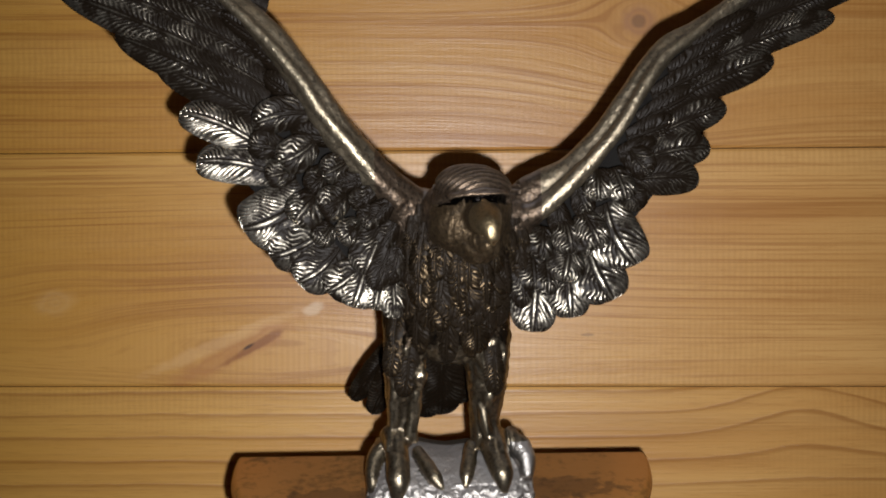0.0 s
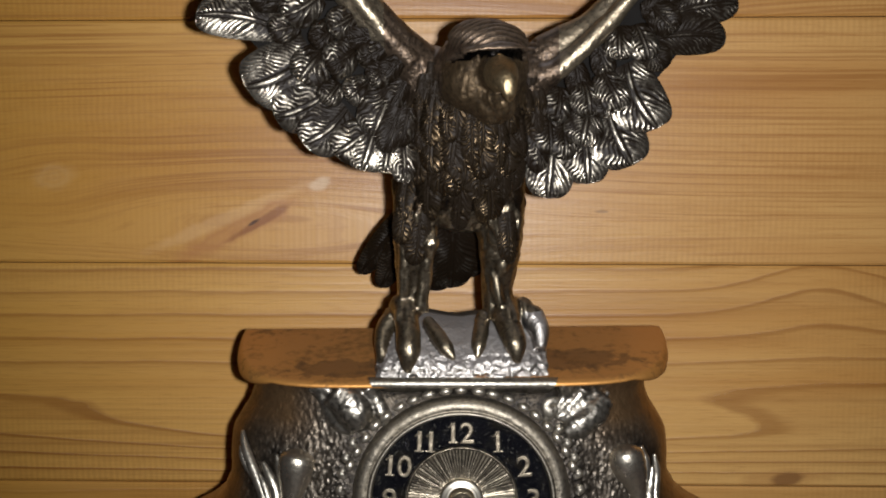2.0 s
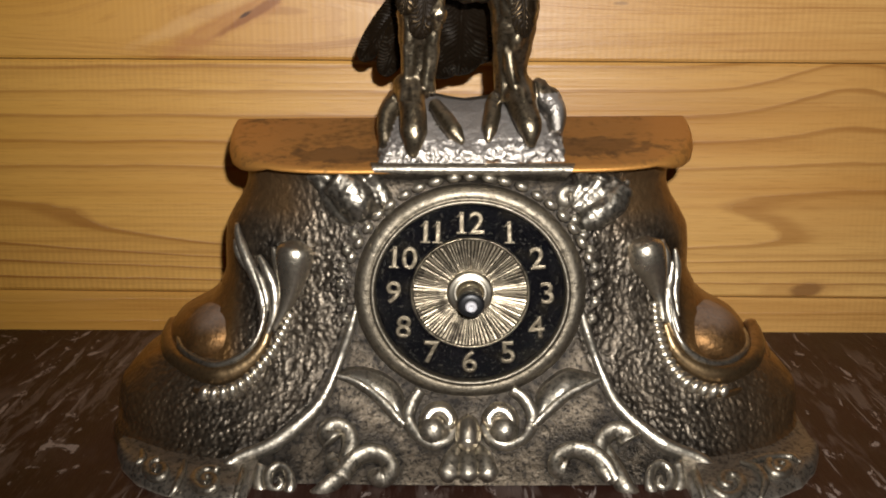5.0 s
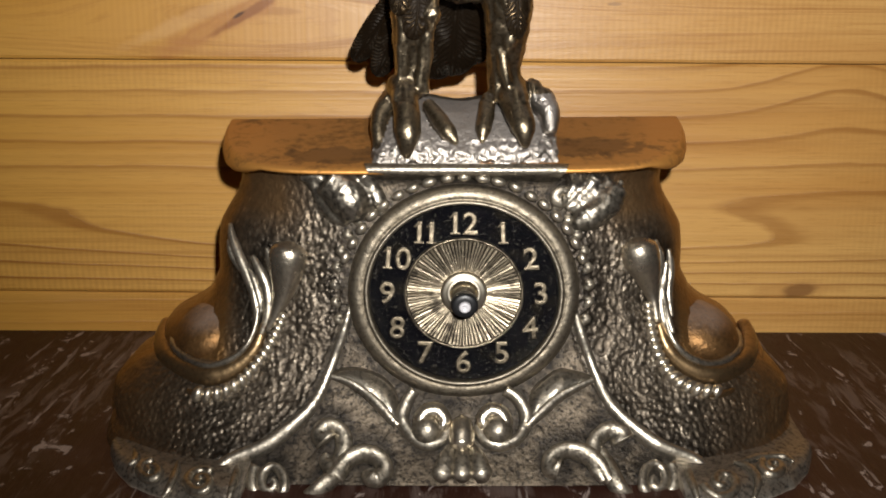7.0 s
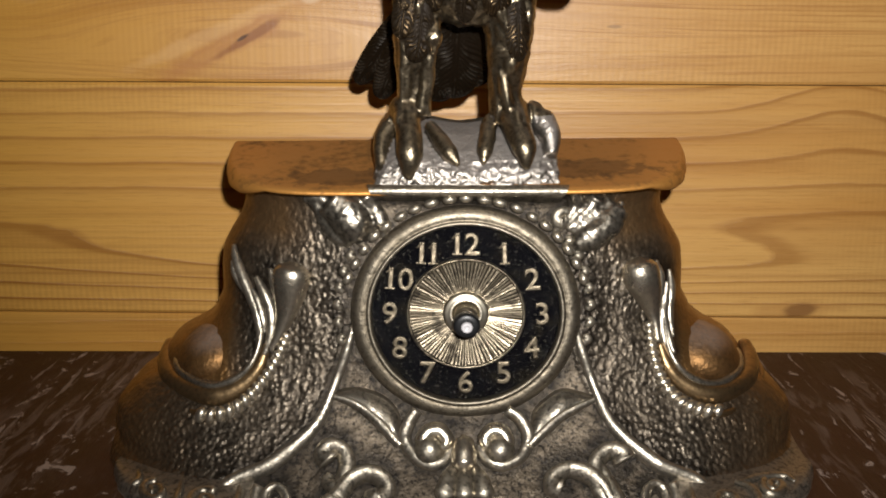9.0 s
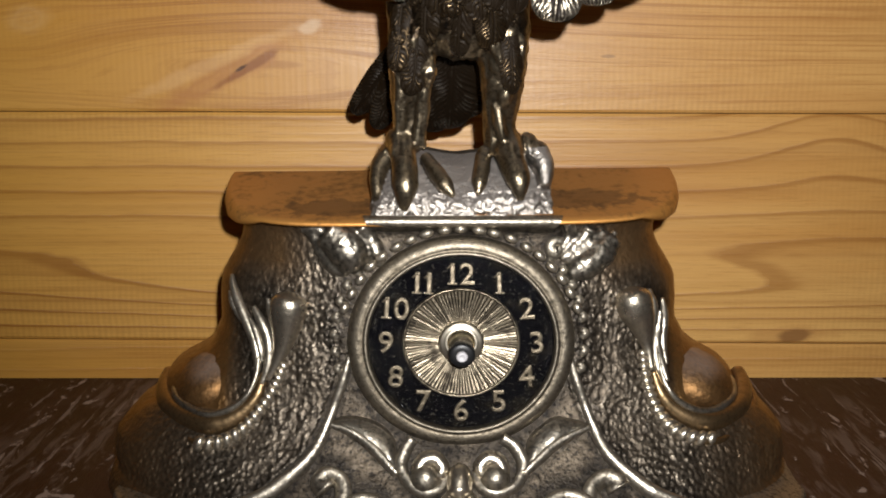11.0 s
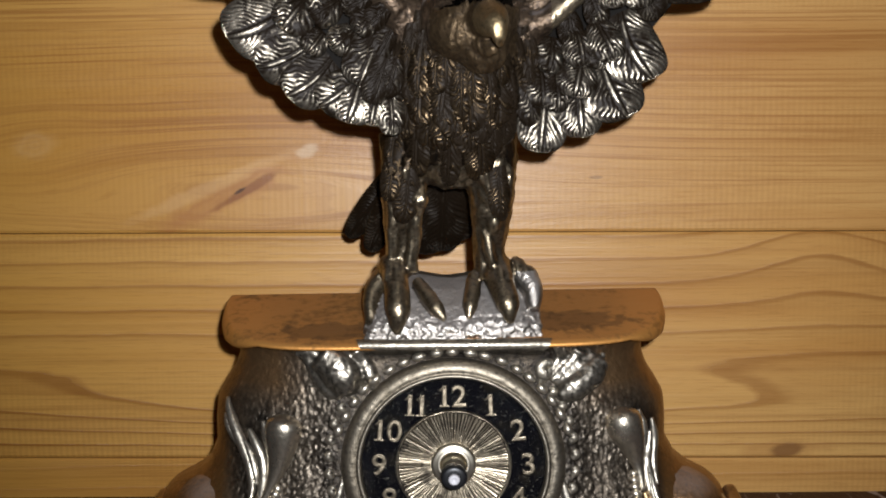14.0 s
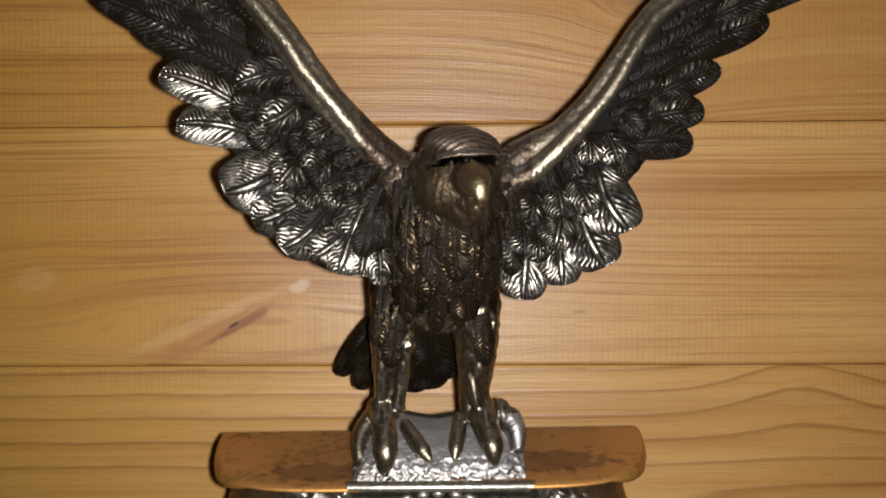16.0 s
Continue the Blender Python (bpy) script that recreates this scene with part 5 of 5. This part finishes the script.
    # toes, each ending in a claw
    toes = (
        (((-0.0251, -0.0080, 0.1558), (-0.0232, -0.0185, 0.1475), (-0.0223, -0.0245, 0.1382), (-0.0228, -0.0255, 0.1315), (-0.0221, -0.0245, 0.1278)), (0.0068, 0.0054, 0.0058, 0.0034, 0.0012)),
        (((-0.0146, -0.0070, 0.1480), (-0.0100, -0.0150, 0.1424), (-0.0061, -0.0200, 0.1378), (-0.0026, -0.0235, 0.1336)), (0.0026, 0.0036, 0.0036, 0.0010)),
        (((0.0105, -0.0070, 0.1501), (0.0090, -0.0145, 0.1438), (0.0081, -0.0200, 0.1389), (0.0073, -0.0235, 0.1341)), (0.0032, 0.0038, 0.0034, 0.0010)),
        (((0.0189, -0.0080, 0.1558), (0.0215, -0.0170, 0.1473), (0.0238, -0.0240, 0.1397), (0.0247, -0.0255, 0.1321)), (0.0070, 0.0060, 0.0050, 0.0014)),
        (((-0.0289, -0.0020, 0.1492), (-0.0330, -0.0060, 0.1448), (-0.0348, -0.0110, 0.1381), (-0.0335, -0.0175, 0.1268)), (0.0054, 0.0044, 0.0034, 0.0024)),
        (((0.0258, -0.0030, 0.1530), (0.0321, -0.0070, 0.1493), (0.0353, -0.0110, 0.1442), (0.0355, -0.0155, 0.1365)), (0.0058, 0.0054, 0.0046, 0.0026)),
    )
    for path, rad in toes:
        tube(core, spline(path, 22), rad, 14)
    # the block: it falls forward and is hollowed between the legs
    xs = np.linspace(-0.0372, 0.0384, 40)
    prof = ((0.022, 0.1285), (0.022, 0.146), (0.012, 0.1505), (0.002, 0.1500), (-0.006, 0.1462), (-0.0125, 0.1405), (-0.0170, 0.1358), (-0.0200, 0.1318), (-0.0214, 0.1282), (-0.0218, 0.1240), (-0.0218, 0.1220))
    rows = []
    for x in xs:
        dip = 0.0022 * math.exp(-((x + 0.001) / 0.010) ** 2) + 0.0055 * max(0.0, abs(x - 0.0005) - 0.028) / 0.0085
        rows.append([(x, y + 0.18 * max(0.0, abs(x - 0.0005) - 0.031), z - dip * min(1.0, max(0.0, (z - 0.1262) / 0.02))) for y, z in prof])
    rows = np.array(rows)
    core.grid(rows)
    core.grid(np.stack([rows[:, -1], rows[:, 0]], 1))
    for end in (rows[0], rows[-1]):
        core.add(end, [tuple(range(len(prof)))])
    skin = remeshed(core, 0.00072, 4)

    n = len(skin.vertices)
    co, no = np.empty(n * 3), np.empty(n * 3)
    skin.vertices.foreach_get("co", co)
    skin.vertex_normals.foreach_get("vector", no)
    co, no = co.reshape(-1, 3), no.reshape(-1, 3)
    on_toe = np.zeros(n, bool)
    for path, rad in toes[:-1]:
        line = spline(path, 40)
        gap = np.linalg.norm(co[:, None] - line[None], axis=2)
        on_toe |= (gap / np.interp(np.linspace(0, 1, 40), np.linspace(0, 1, len(rad)), rad)[None]).min(1) < 1.22
    at_beak = (np.linalg.norm(co[:, None] - beak[None, 9:], axis=2).min(1) < 0.0088) & (co[:, 1] < -0.066)
    eyes = np.zeros(n, bool)
    for i in range(n):
        x, y, z = co[i]
        d = 0.0
        front = no[i][1] < 0.35
        if 0.172 < z < 0.252 and abs(x - 0.002) < 0.034:
            # matted breast feathers: short strokes that fork and overlap
            bend = noise.noise(Vector((x * 85, y * 85, z * 85)))
            stroke = noise.noise(Vector((x * 330 + 1.6 * bend, y * 160, z * 120 + 2.0 * bend)))
            cell = noise.voronoi(Vector((x * 170 + 0.9 * bend, y * 130, z * 100)))[0]
            knit = noise.noise(Vector((x * 520 + 2.5 * bend, y * 300, z * 330 - 2.0 * bend)))
            d = 0.0014 * (0.45 - cell[0]) + 0.0006 * (abs(stroke) - 0.25) + 0.0004 * knit
            d *= min(1.0, (z - 0.172) / 0.012, (0.252 - z) / 0.008)
        elif z > 0.2635 and -0.0065 < x < 0.0315 and y < -0.022:
            # combed crown
            g = math.sin((z + 0.30 * y + 22.0 * (x - 0.019) ** 2) * 2150 + 1.6 * noise.noise(Vector((x * 60, y * 60, z * 60))))
            d = 0.00055 * (g if g > 0 else g * 1.5) * min(1.0, (z - 0.2635) / 0.003)
        elif abs(z - 0.2614 + 5.0 * (x - 0.016) ** 2) < 0.0006 + 0.0010 * min(1.0, max(0.0, (x + 0.006) / 0.02)) and -0.006 < x < 0.029 and y < -0.046 and not at_beak[i]:
            # groove under the brow, its shade painted near-black
            d = -0.0018
            eyes[i] = True
        elif 0.150 < z <= 0.172:
            d = 0.0010 * noise.noise(Vector((x * 380, y * 200, z * 80)))
        elif z <= 0.1345 and y < -0.0140 and not on_toe[i]:
            d = 0.0009 * noise.noise(Vector((x * 420, y * 420, z * 420))) + 0.0004 * noise.noise(Vector((x * 900, y * 900, z * 900)))
        if 0.243 < z < 0.2600 and y < -0.030 and not at_beak[i]:
            bend = noise.noise(Vector((x * 90, y * 90, z * 90)))
            d += 0.0006 * (abs(noise.noise(Vector((x * 420 + 2 * bend, y * 260, z * 150 + 2 * bend)))) - 0.2)
        if abs(x - 0.003) > 0.028 and z > 0.22:
            d += 0.00030 * noise.noise(Vector((x * 140, y * 140, z * 140))) + 0.00012 * noise.noise(Vector((x * 420, y * 420, z * 420)))
        else:
            d += 0.00032 * noise.noise(Vector((x * 190, y * 190, z * 190)))
        co[i] += no[i] * d
    s = Soup()
    faces = [tuple(p.vertices) for p in skin.polygons]
    s.add(co, faces)
    for k, f in enumerate(faces):
        x, y, z = co[f[0]]
        if at_beak[f[0]]:
            s.m[k] = 1
        elif eyes[f[0]]:
            s.m[k] = 4
        elif z + 0.009 * noise.noise(Vector((x * 90, y * 90, z * 60))) + 0.004 * noise.noise(Vector((x * 700, y * 700, z * 700))) > 0.2405 - (0.008 if y < -0.046 else 0.0) and abs(x - 0.005) < 0.036:
            s.m[k] = 10 if z < 0.2600 and y < -0.034 and abs(x - 0.011) < 0.019 else 6
        elif z < 0.1525 and not on_toe[f[0]] and y < 0.004 and no[f[0]][1] < 0.3:
            s.m[k] = 2
        elif z < 0.198 + 0.006 * noise.noise(Vector((x * 120, y * 120, z * 120))):
            s.m[k] = 7
        elif abs(x - 0.003) > 0.024 and z > 0.225:
            s.m[k] = 5
    bpy.data.meshes.remove(skin)

    # wings: long flight feathers, the row at the edge, coverts, dark quills under the arm;
    # each from base x, z to tip x, z, with its half width, lean, rub and bow
    # rub is also set by how each feather catches light, put into its colour
    left_flight = (
        (-0.0775, 0.3422, -0.1885, 0.3814, 0.0065, 0.20, 0.35, 0.03), (-0.0752, 0.3326, -0.1802, 0.3706, 0.0065, 0.20, 0.40, 0.03), (-0.0776, 0.3211, -0.1731, 0.3597, 0.0068, 0.10, 0.55, 0.03),
        (-0.0777, 0.3105, -0.1604, 0.3482, 0.0075, 0.05, 0.60, 0.03), (-0.0778, 0.3019, -0.1378, 0.3303, 0.0077, 0.10, 0.45, 0.03), (-0.0778, 0.2971, -0.1210, 0.3177, 0.0075, 0.10, 0.35, 0.04),
    )
    left_edge = (
        (-0.0798, 0.2841, -0.1110, 0.2979, 0.0070, -0.20, 1.00, 0.06), (-0.0731, 0.2730, -0.1045, 0.2776, 0.0072, -0.15, 1.00, 0.06), (-0.0611, 0.2640, -0.0855, 0.2503, 0.0111, -0.05, 1.00, -0.10),
        (-0.0552, 0.2471, -0.0746, 0.2383, 0.0079, 0.35, 0.80, -0.06), (-0.0468, 0.2410, -0.0632, 0.2275, 0.0084, 0.20, 0.70, -0.08), (-0.0371, 0.2338, -0.0508, 0.2232, 0.0072, 0.10, 0.75, -0.05),
        (-0.0352, 0.2350, -0.0405, 0.2171, 0.0077, 0.00, 0.90, -0.03), (-0.0284, 0.2325, -0.0316, 0.2159, 0.0065, 0.10, 0.85, 0.00), (-0.0246, 0.2313, -0.0233, 0.2123, 0.0048, 0.30, 0.70, 0.00),
    )
    left_small = (
        (-0.0586, 0.2986, -0.0807, 0.2938, 0.0062, 0.35, 0.55, 0.08), (-0.0568, 0.2866, -0.0704, 0.2780, 0.0064, 0.30, 0.60, -0.06), (-0.0427, 0.2782, -0.0524, 0.2725, 0.0052, 0.30, 0.50, 0.00),
        (-0.0435, 0.2638, -0.0535, 0.2573, 0.0062, 0.25, 0.60, 0.00), (-0.0559, 0.2639, -0.0644, 0.2526, 0.0067, 0.00, 0.85, 0.00), (-0.0301, 0.2583, -0.0364, 0.2516, 0.0048, 0.40, 0.40, 0.00),
        (-0.0378, 0.2518, -0.0455, 0.2450, 0.0050, 0.10, 0.80, 0.00), (-0.0498, 0.2512, -0.0554, 0.2436, 0.0045, 0.30, 0.55, 0.00), (-0.0282, 0.2494, -0.0354, 0.2312, 0.0079, 0.20, 0.60, 0.00),
        (-0.0702, 0.2838, -0.0836, 0.2858, 0.0052, 0.40, 0.35, 0.00), (-0.0655, 0.2747, -0.0766, 0.2716, 0.0048, 0.20, 0.50, 0.00), (-0.0523, 0.2746, -0.0589, 0.2661, 0.0048, 0.50, 0.35, 0.00),
    )
    left_dark = (
        (-0.0594, 0.3107, -0.0846, 0.3300, 0.0048, 0.40, 0.15, 0.00), (-0.0559, 0.2999, -0.0775, 0.3144, 0.0048, 0.40, 0.15, 0.00), (-0.0641, 0.3202, -0.0942, 0.3396, 0.0053, 0.40, 0.15, 0.00),
        (-0.0463, 0.2867, -0.0656, 0.2916, 0.0043, 0.50, 0.15, 0.00), (-0.0487, 0.2939, -0.0704, 0.3036, 0.0048, 0.50, 0.20, 0.00), (-0.0368, 0.2699, -0.0489, 0.2675, 0.0043, 0.50, 0.20, 0.00),
        (-0.0230, 0.2518, -0.0303, 0.2398, 0.0043, 0.40, 0.35, 0.00), (-0.0213, 0.2410, -0.0250, 0.2265, 0.0043, 0.30, 0.40, 0.00), (-0.0316, 0.2650, -0.0413, 0.2598, 0.0043, 0.40, 0.30, 0.00),
        (-0.0248, 0.2602, -0.0334, 0.2526, 0.0041, 0.40, 0.30, 0.00), (-0.0249, 0.2410, -0.0313, 0.2241, 0.0048, 0.30, 0.40, 0.00),
    )
    right_flight = (
        (0.1062, 0.3331, 0.1949, 0.3691, 0.0061, -0.20, 0.30, -0.03), (0.1062, 0.3256, 0.1873, 0.3590, 0.0061, -0.20, 0.35, -0.03), (0.1075, 0.3181, 0.1691, 0.3424, 0.0063, -0.15, 0.65, -0.04),
        (0.1037, 0.3076, 0.1432, 0.3243, 0.0068, -0.15, 0.40, -0.03), (0.0899, 0.2893, 0.1224, 0.3031, 0.0061, -0.15, 0.60, -0.03), (0.0849, 0.2793, 0.1153, 0.2853, 0.0068, -0.10, 0.60, -0.05),
        (0.0786, 0.2700, 0.1102, 0.2711, 0.0071, -0.20, 0.40, -0.06),
    )
    right_edge = (
        (0.0701, 0.2604, 0.0823, 0.2348, 0.0100, 0.10, 0.95, 0.10), (0.0625, 0.2399, 0.0722, 0.2188, 0.0100, 0.15, 0.85, 0.05), (0.0525, 0.2341, 0.0542, 0.2111, 0.0078, 0.05, 0.80, 0.00),
        (0.0394, 0.2279, 0.0372, 0.2049, 0.0083, 0.00, 0.95, 0.00),
    )
    right_small = (
        (0.0596, 0.2559, 0.0663, 0.2415, 0.0060, 0.20, 0.70, 0.00), (0.0729, 0.2758, 0.0777, 0.2622, 0.0057, 0.20, 0.60, 0.00), (0.0666, 0.2753, 0.0664, 0.2622, 0.0055, -0.30, 0.60, 0.00),
        (0.0516, 0.2524, 0.0540, 0.2390, 0.0062, 0.20, 0.60, 0.00), (0.0536, 0.2409, 0.0505, 0.2267, 0.0070, 0.10, 0.75, 0.00), (0.0417, 0.2500, 0.0399, 0.2366, 0.0057, 0.30, 0.50, 0.00),
        (0.0366, 0.2393, 0.0374, 0.2228, 0.0055, 0.40, 0.45, 0.00), (0.0611, 0.2504, 0.0599, 0.2380, 0.0040, 0.40, 0.60, 0.00), (0.0791, 0.2847, 0.0886, 0.2740, 0.0055, -0.30, 0.35, 0.00),
        (0.0429, 0.2367, 0.0436, 0.2208, 0.0050, 0.40, 0.45, 0.00),
    )
    right_dark = (
        (0.0845, 0.2966, 0.1100, 0.3105, 0.0050, -0.40, 0.20, 0.00), (0.0907, 0.3078, 0.1200, 0.3230, 0.0050, -0.40, 0.20, 0.00), (0.0983, 0.3178, 0.1251, 0.3330, 0.0050, -0.40, 0.20, 0.00),
        (0.0795, 0.2891, 0.1000, 0.2968, 0.0050, -0.40, 0.15, 0.00), (0.0757, 0.2817, 0.0924, 0.2868, 0.0045, -0.30, 0.20, 0.00), (0.1083, 0.3290, 0.1351, 0.3430, 0.0045, -0.30, 0.25, 0.00),
        (0.0343, 0.2525, 0.0340, 0.2367, 0.0045, 0.30, 0.35, 0.00), (0.0481, 0.2600, 0.0501, 0.2479, 0.0045, 0.20, 0.40, 0.00), (0.0574, 0.2667, 0.0617, 0.2550, 0.0045, 0.20, 0.50, 0.00),
        (0.0770, 0.2679, 0.0861, 0.2591, 0.0050, -0.20, 0.40, 0.00), (0.0318, 0.2380, 0.0331, 0.2152, 0.0050, 0.30, 0.40, 0.00),
    )
    left_arm = ((-0.1150, 0.3665), (-0.0901, 0.3457), (-0.0730, 0.3285), (-0.0589, 0.3089), (-0.0483, 0.2923), (-0.0365, 0.2780), (-0.0262, 0.2668), (-0.0160, 0.2570), (-0.0182, 0.2432))
    right_arm = ((0.1358, 0.3554), (0.1125, 0.3382), (0.0981, 0.3296), (0.0894, 0.3202), (0.0813, 0.3083), (0.0743, 0.2980), (0.0668, 0.2876), (0.0554, 0.2747), (0.0378, 0.2629), (0.0308, 0.2404))
    first = len(s.f)
    for fan, yb, yt, dome, blunt, step in (
        (left_flight, -0.0385, -0.0365, 0.0018, 0.62, -0.0004), (left_dark, -0.0410, -0.0400, 0.0020, 0.5, -0.0003), (left_edge, -0.0392, -0.0425, 0.0019, 0.36, 0.0003), (left_small, -0.0420, -0.0458, 0.0024, 0.36, 0.0002),
        (right_flight, -0.0200, -0.0155, 0.0018, 0.50, -0.0004), (right_dark, -0.0220, -0.0200, 0.0020, 0.5, -0.0003), (right_edge, -0.0205, -0.0230, 0.0021, 0.36, 0.0003), (right_small, -0.0240, -0.0276, 0.0025, 0.36, 0.0002),
    ):
        for i, (bx, bz, tx, tz, half, lean, rub, bow) in enumerate(fan):
            feather(s, (bx, yb + step * i, bz), (tx, yt + step * i, tz), half, dome, lean, rub, bow, blunt, rnd)
    dark = []
    # the breast: rows of narrow feathers that hang over one another, smaller at the throat
    breast = len(s.f)
    rounds = ((0.0071, -0.0280, 0.2456, 0.0215, 0.0200, 0.0220), (0.0032, -0.0200, 0.2305, 0.0256, 0.0215, 0.0330), (0.0004, -0.0140, 0.2111, 0.0252, 0.0195, 0.0230),
              (-0.0127, -0.0240, 0.2527, 0.0150, 0.0120, 0.0150), (0.0282, -0.0200, 0.2510, 0.0105, 0.0120, 0.0150), (-0.0193, -0.0150, 0.1970, 0.0112, 0.0115, 0.0240), (0.0169, -0.0150, 0.1970, 0.0118, 0.0118, 0.0240))

    def front(x, z):
        """The front of the breast and the sideways slope of its face."""
        y, lean = 0.0, 0.0
        for cx, cy, cz, rx, ry, rz in rounds:
            q = 1 - ((x - cx) / rx) ** 2 - ((z - cz) / rz) ** 2
            if q > 0.02 and cy - ry * math.sqrt(q) < y:
                y, lean = cy - ry * math.sqrt(q), math.atan2((x - cx) / rx ** 2, math.sqrt(q) / ry)
        return y, lean

    for row, z in enumerate((0.2475, 0.2405, 0.2330, 0.2255, 0.2180, 0.2105, 0.2035, 0.1975, 0.1920)):
        for col in range(6):
            u = (col + 0.5 * (row % 2) - 2.6) / 2.8 + rnd.uniform(-0.05, 0.05)
            x = 0.0050 - 0.0006 * row + 0.0262 * u
            span = rnd.uniform(0.014, 0.024)
            z0, x1 = z + rnd.uniform(-0.0025, 0.0025), x + 0.0022 * u + rnd.uniform(-0.0015, 0.0015)
            (y0, lean), (y1, _) = front(x, z0), front(x1, z0 - span)
            if y0 > -0.005 or y1 > -0.004 or abs(lean) > (1.1 if z > 0.215 else 0.45):
                continue
            feather(s, (x, y0 + 0.0006, z0), (x1, y1 - 0.0012, z0 - span), rnd.uniform(0.0034, 0.0054), 0.0014, 0.7 * lean + rnd.uniform(-0.3, 0.3), rnd.uniform(0.3, 1.0), rnd.uniform(-0.04, 0.04), 0.5, rnd)
    # longer strands beside the throat, towards the shoulders
    for x, z in ((-0.0115, 0.2600), (-0.0070, 0.2610), (-0.0150, 0.2550), (-0.0100, 0.2520), (-0.0180, 0.2480), (-0.0140, 0.2440), (0.0255, 0.2590), (0.0290, 0.2540), (0.0320, 0.2490), (0.0270, 0.2480), (0.0305, 0.2430)):
        out = 0.0022 if x > 0 else -0.0022
        (y0, lean), (y1, _) = front(x, z), front(x + out, z - 0.020)
        feather(s, (x, min(y0, -0.024) - 0.0008, z), (x + out, min(y1, -0.022) - 0.0012, z - 0.020), 0.0030, 0.0013, 0.6 * lean, rnd.uniform(0.3, 0.7), rnd.uniform(-0.05, 0.05), 0.6, rnd)
    breast_end = len(s.f)
    # near-black webs added behind the feathers: no gap shows, shade is in the colour
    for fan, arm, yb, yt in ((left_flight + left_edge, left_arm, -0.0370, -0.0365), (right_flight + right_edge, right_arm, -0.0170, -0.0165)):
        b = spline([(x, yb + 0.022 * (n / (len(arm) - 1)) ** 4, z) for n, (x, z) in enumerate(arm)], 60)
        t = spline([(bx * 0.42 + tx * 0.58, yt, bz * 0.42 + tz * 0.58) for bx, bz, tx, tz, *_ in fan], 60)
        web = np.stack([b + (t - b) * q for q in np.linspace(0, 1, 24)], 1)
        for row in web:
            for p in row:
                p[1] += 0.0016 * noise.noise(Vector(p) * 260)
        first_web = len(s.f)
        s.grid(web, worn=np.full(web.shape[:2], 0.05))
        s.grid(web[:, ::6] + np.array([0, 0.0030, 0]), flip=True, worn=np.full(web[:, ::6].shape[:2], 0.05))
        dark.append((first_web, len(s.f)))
    # tail, fanned behind the legs
    for bx, by, bz, tx, ty, tz, half in (
        (-0.0200, 0.0260, 0.2000, -0.0478, 0.0540, 0.1636, 0.0052), (-0.0190, 0.0240, 0.1970, -0.0378, 0.0500, 0.1572, 0.0056), (-0.0062, 0.0160, 0.1993, -0.0146, 0.0460, 0.1566, 0.0112),
        (-0.0024, 0.0140, 0.1994, -0.0042, 0.0440, 0.1580, 0.0101), (0.0020, 0.0160, 0.2020, 0.0056, 0.0460, 0.1628, 0.0085),
    ):
        feather(s, (bx, by, bz), (tx, ty, tz), half, 0.0026, rnd.uniform(-0.2, 0.2), 0.34, 0.0, 0.40, rnd)
    s.m[first:] = [3] * (len(s.f) - first)
    s.m[breast:breast_end] = [9] * (breast_end - breast)
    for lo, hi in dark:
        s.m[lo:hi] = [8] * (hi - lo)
    return s


eagle_ob = part("eagle_statue", eagle(), [brass_body, brass_beak, block_worn, feather_bronze, brow_shade, brass_arm, brass_head, brass_leg, web_black, breast_bronze, brass_face])
eagle_ob.location = HOME
tagged(eagle_ob, "dark bronze eagle figure with raised spread wings on the clock's top", "statue")
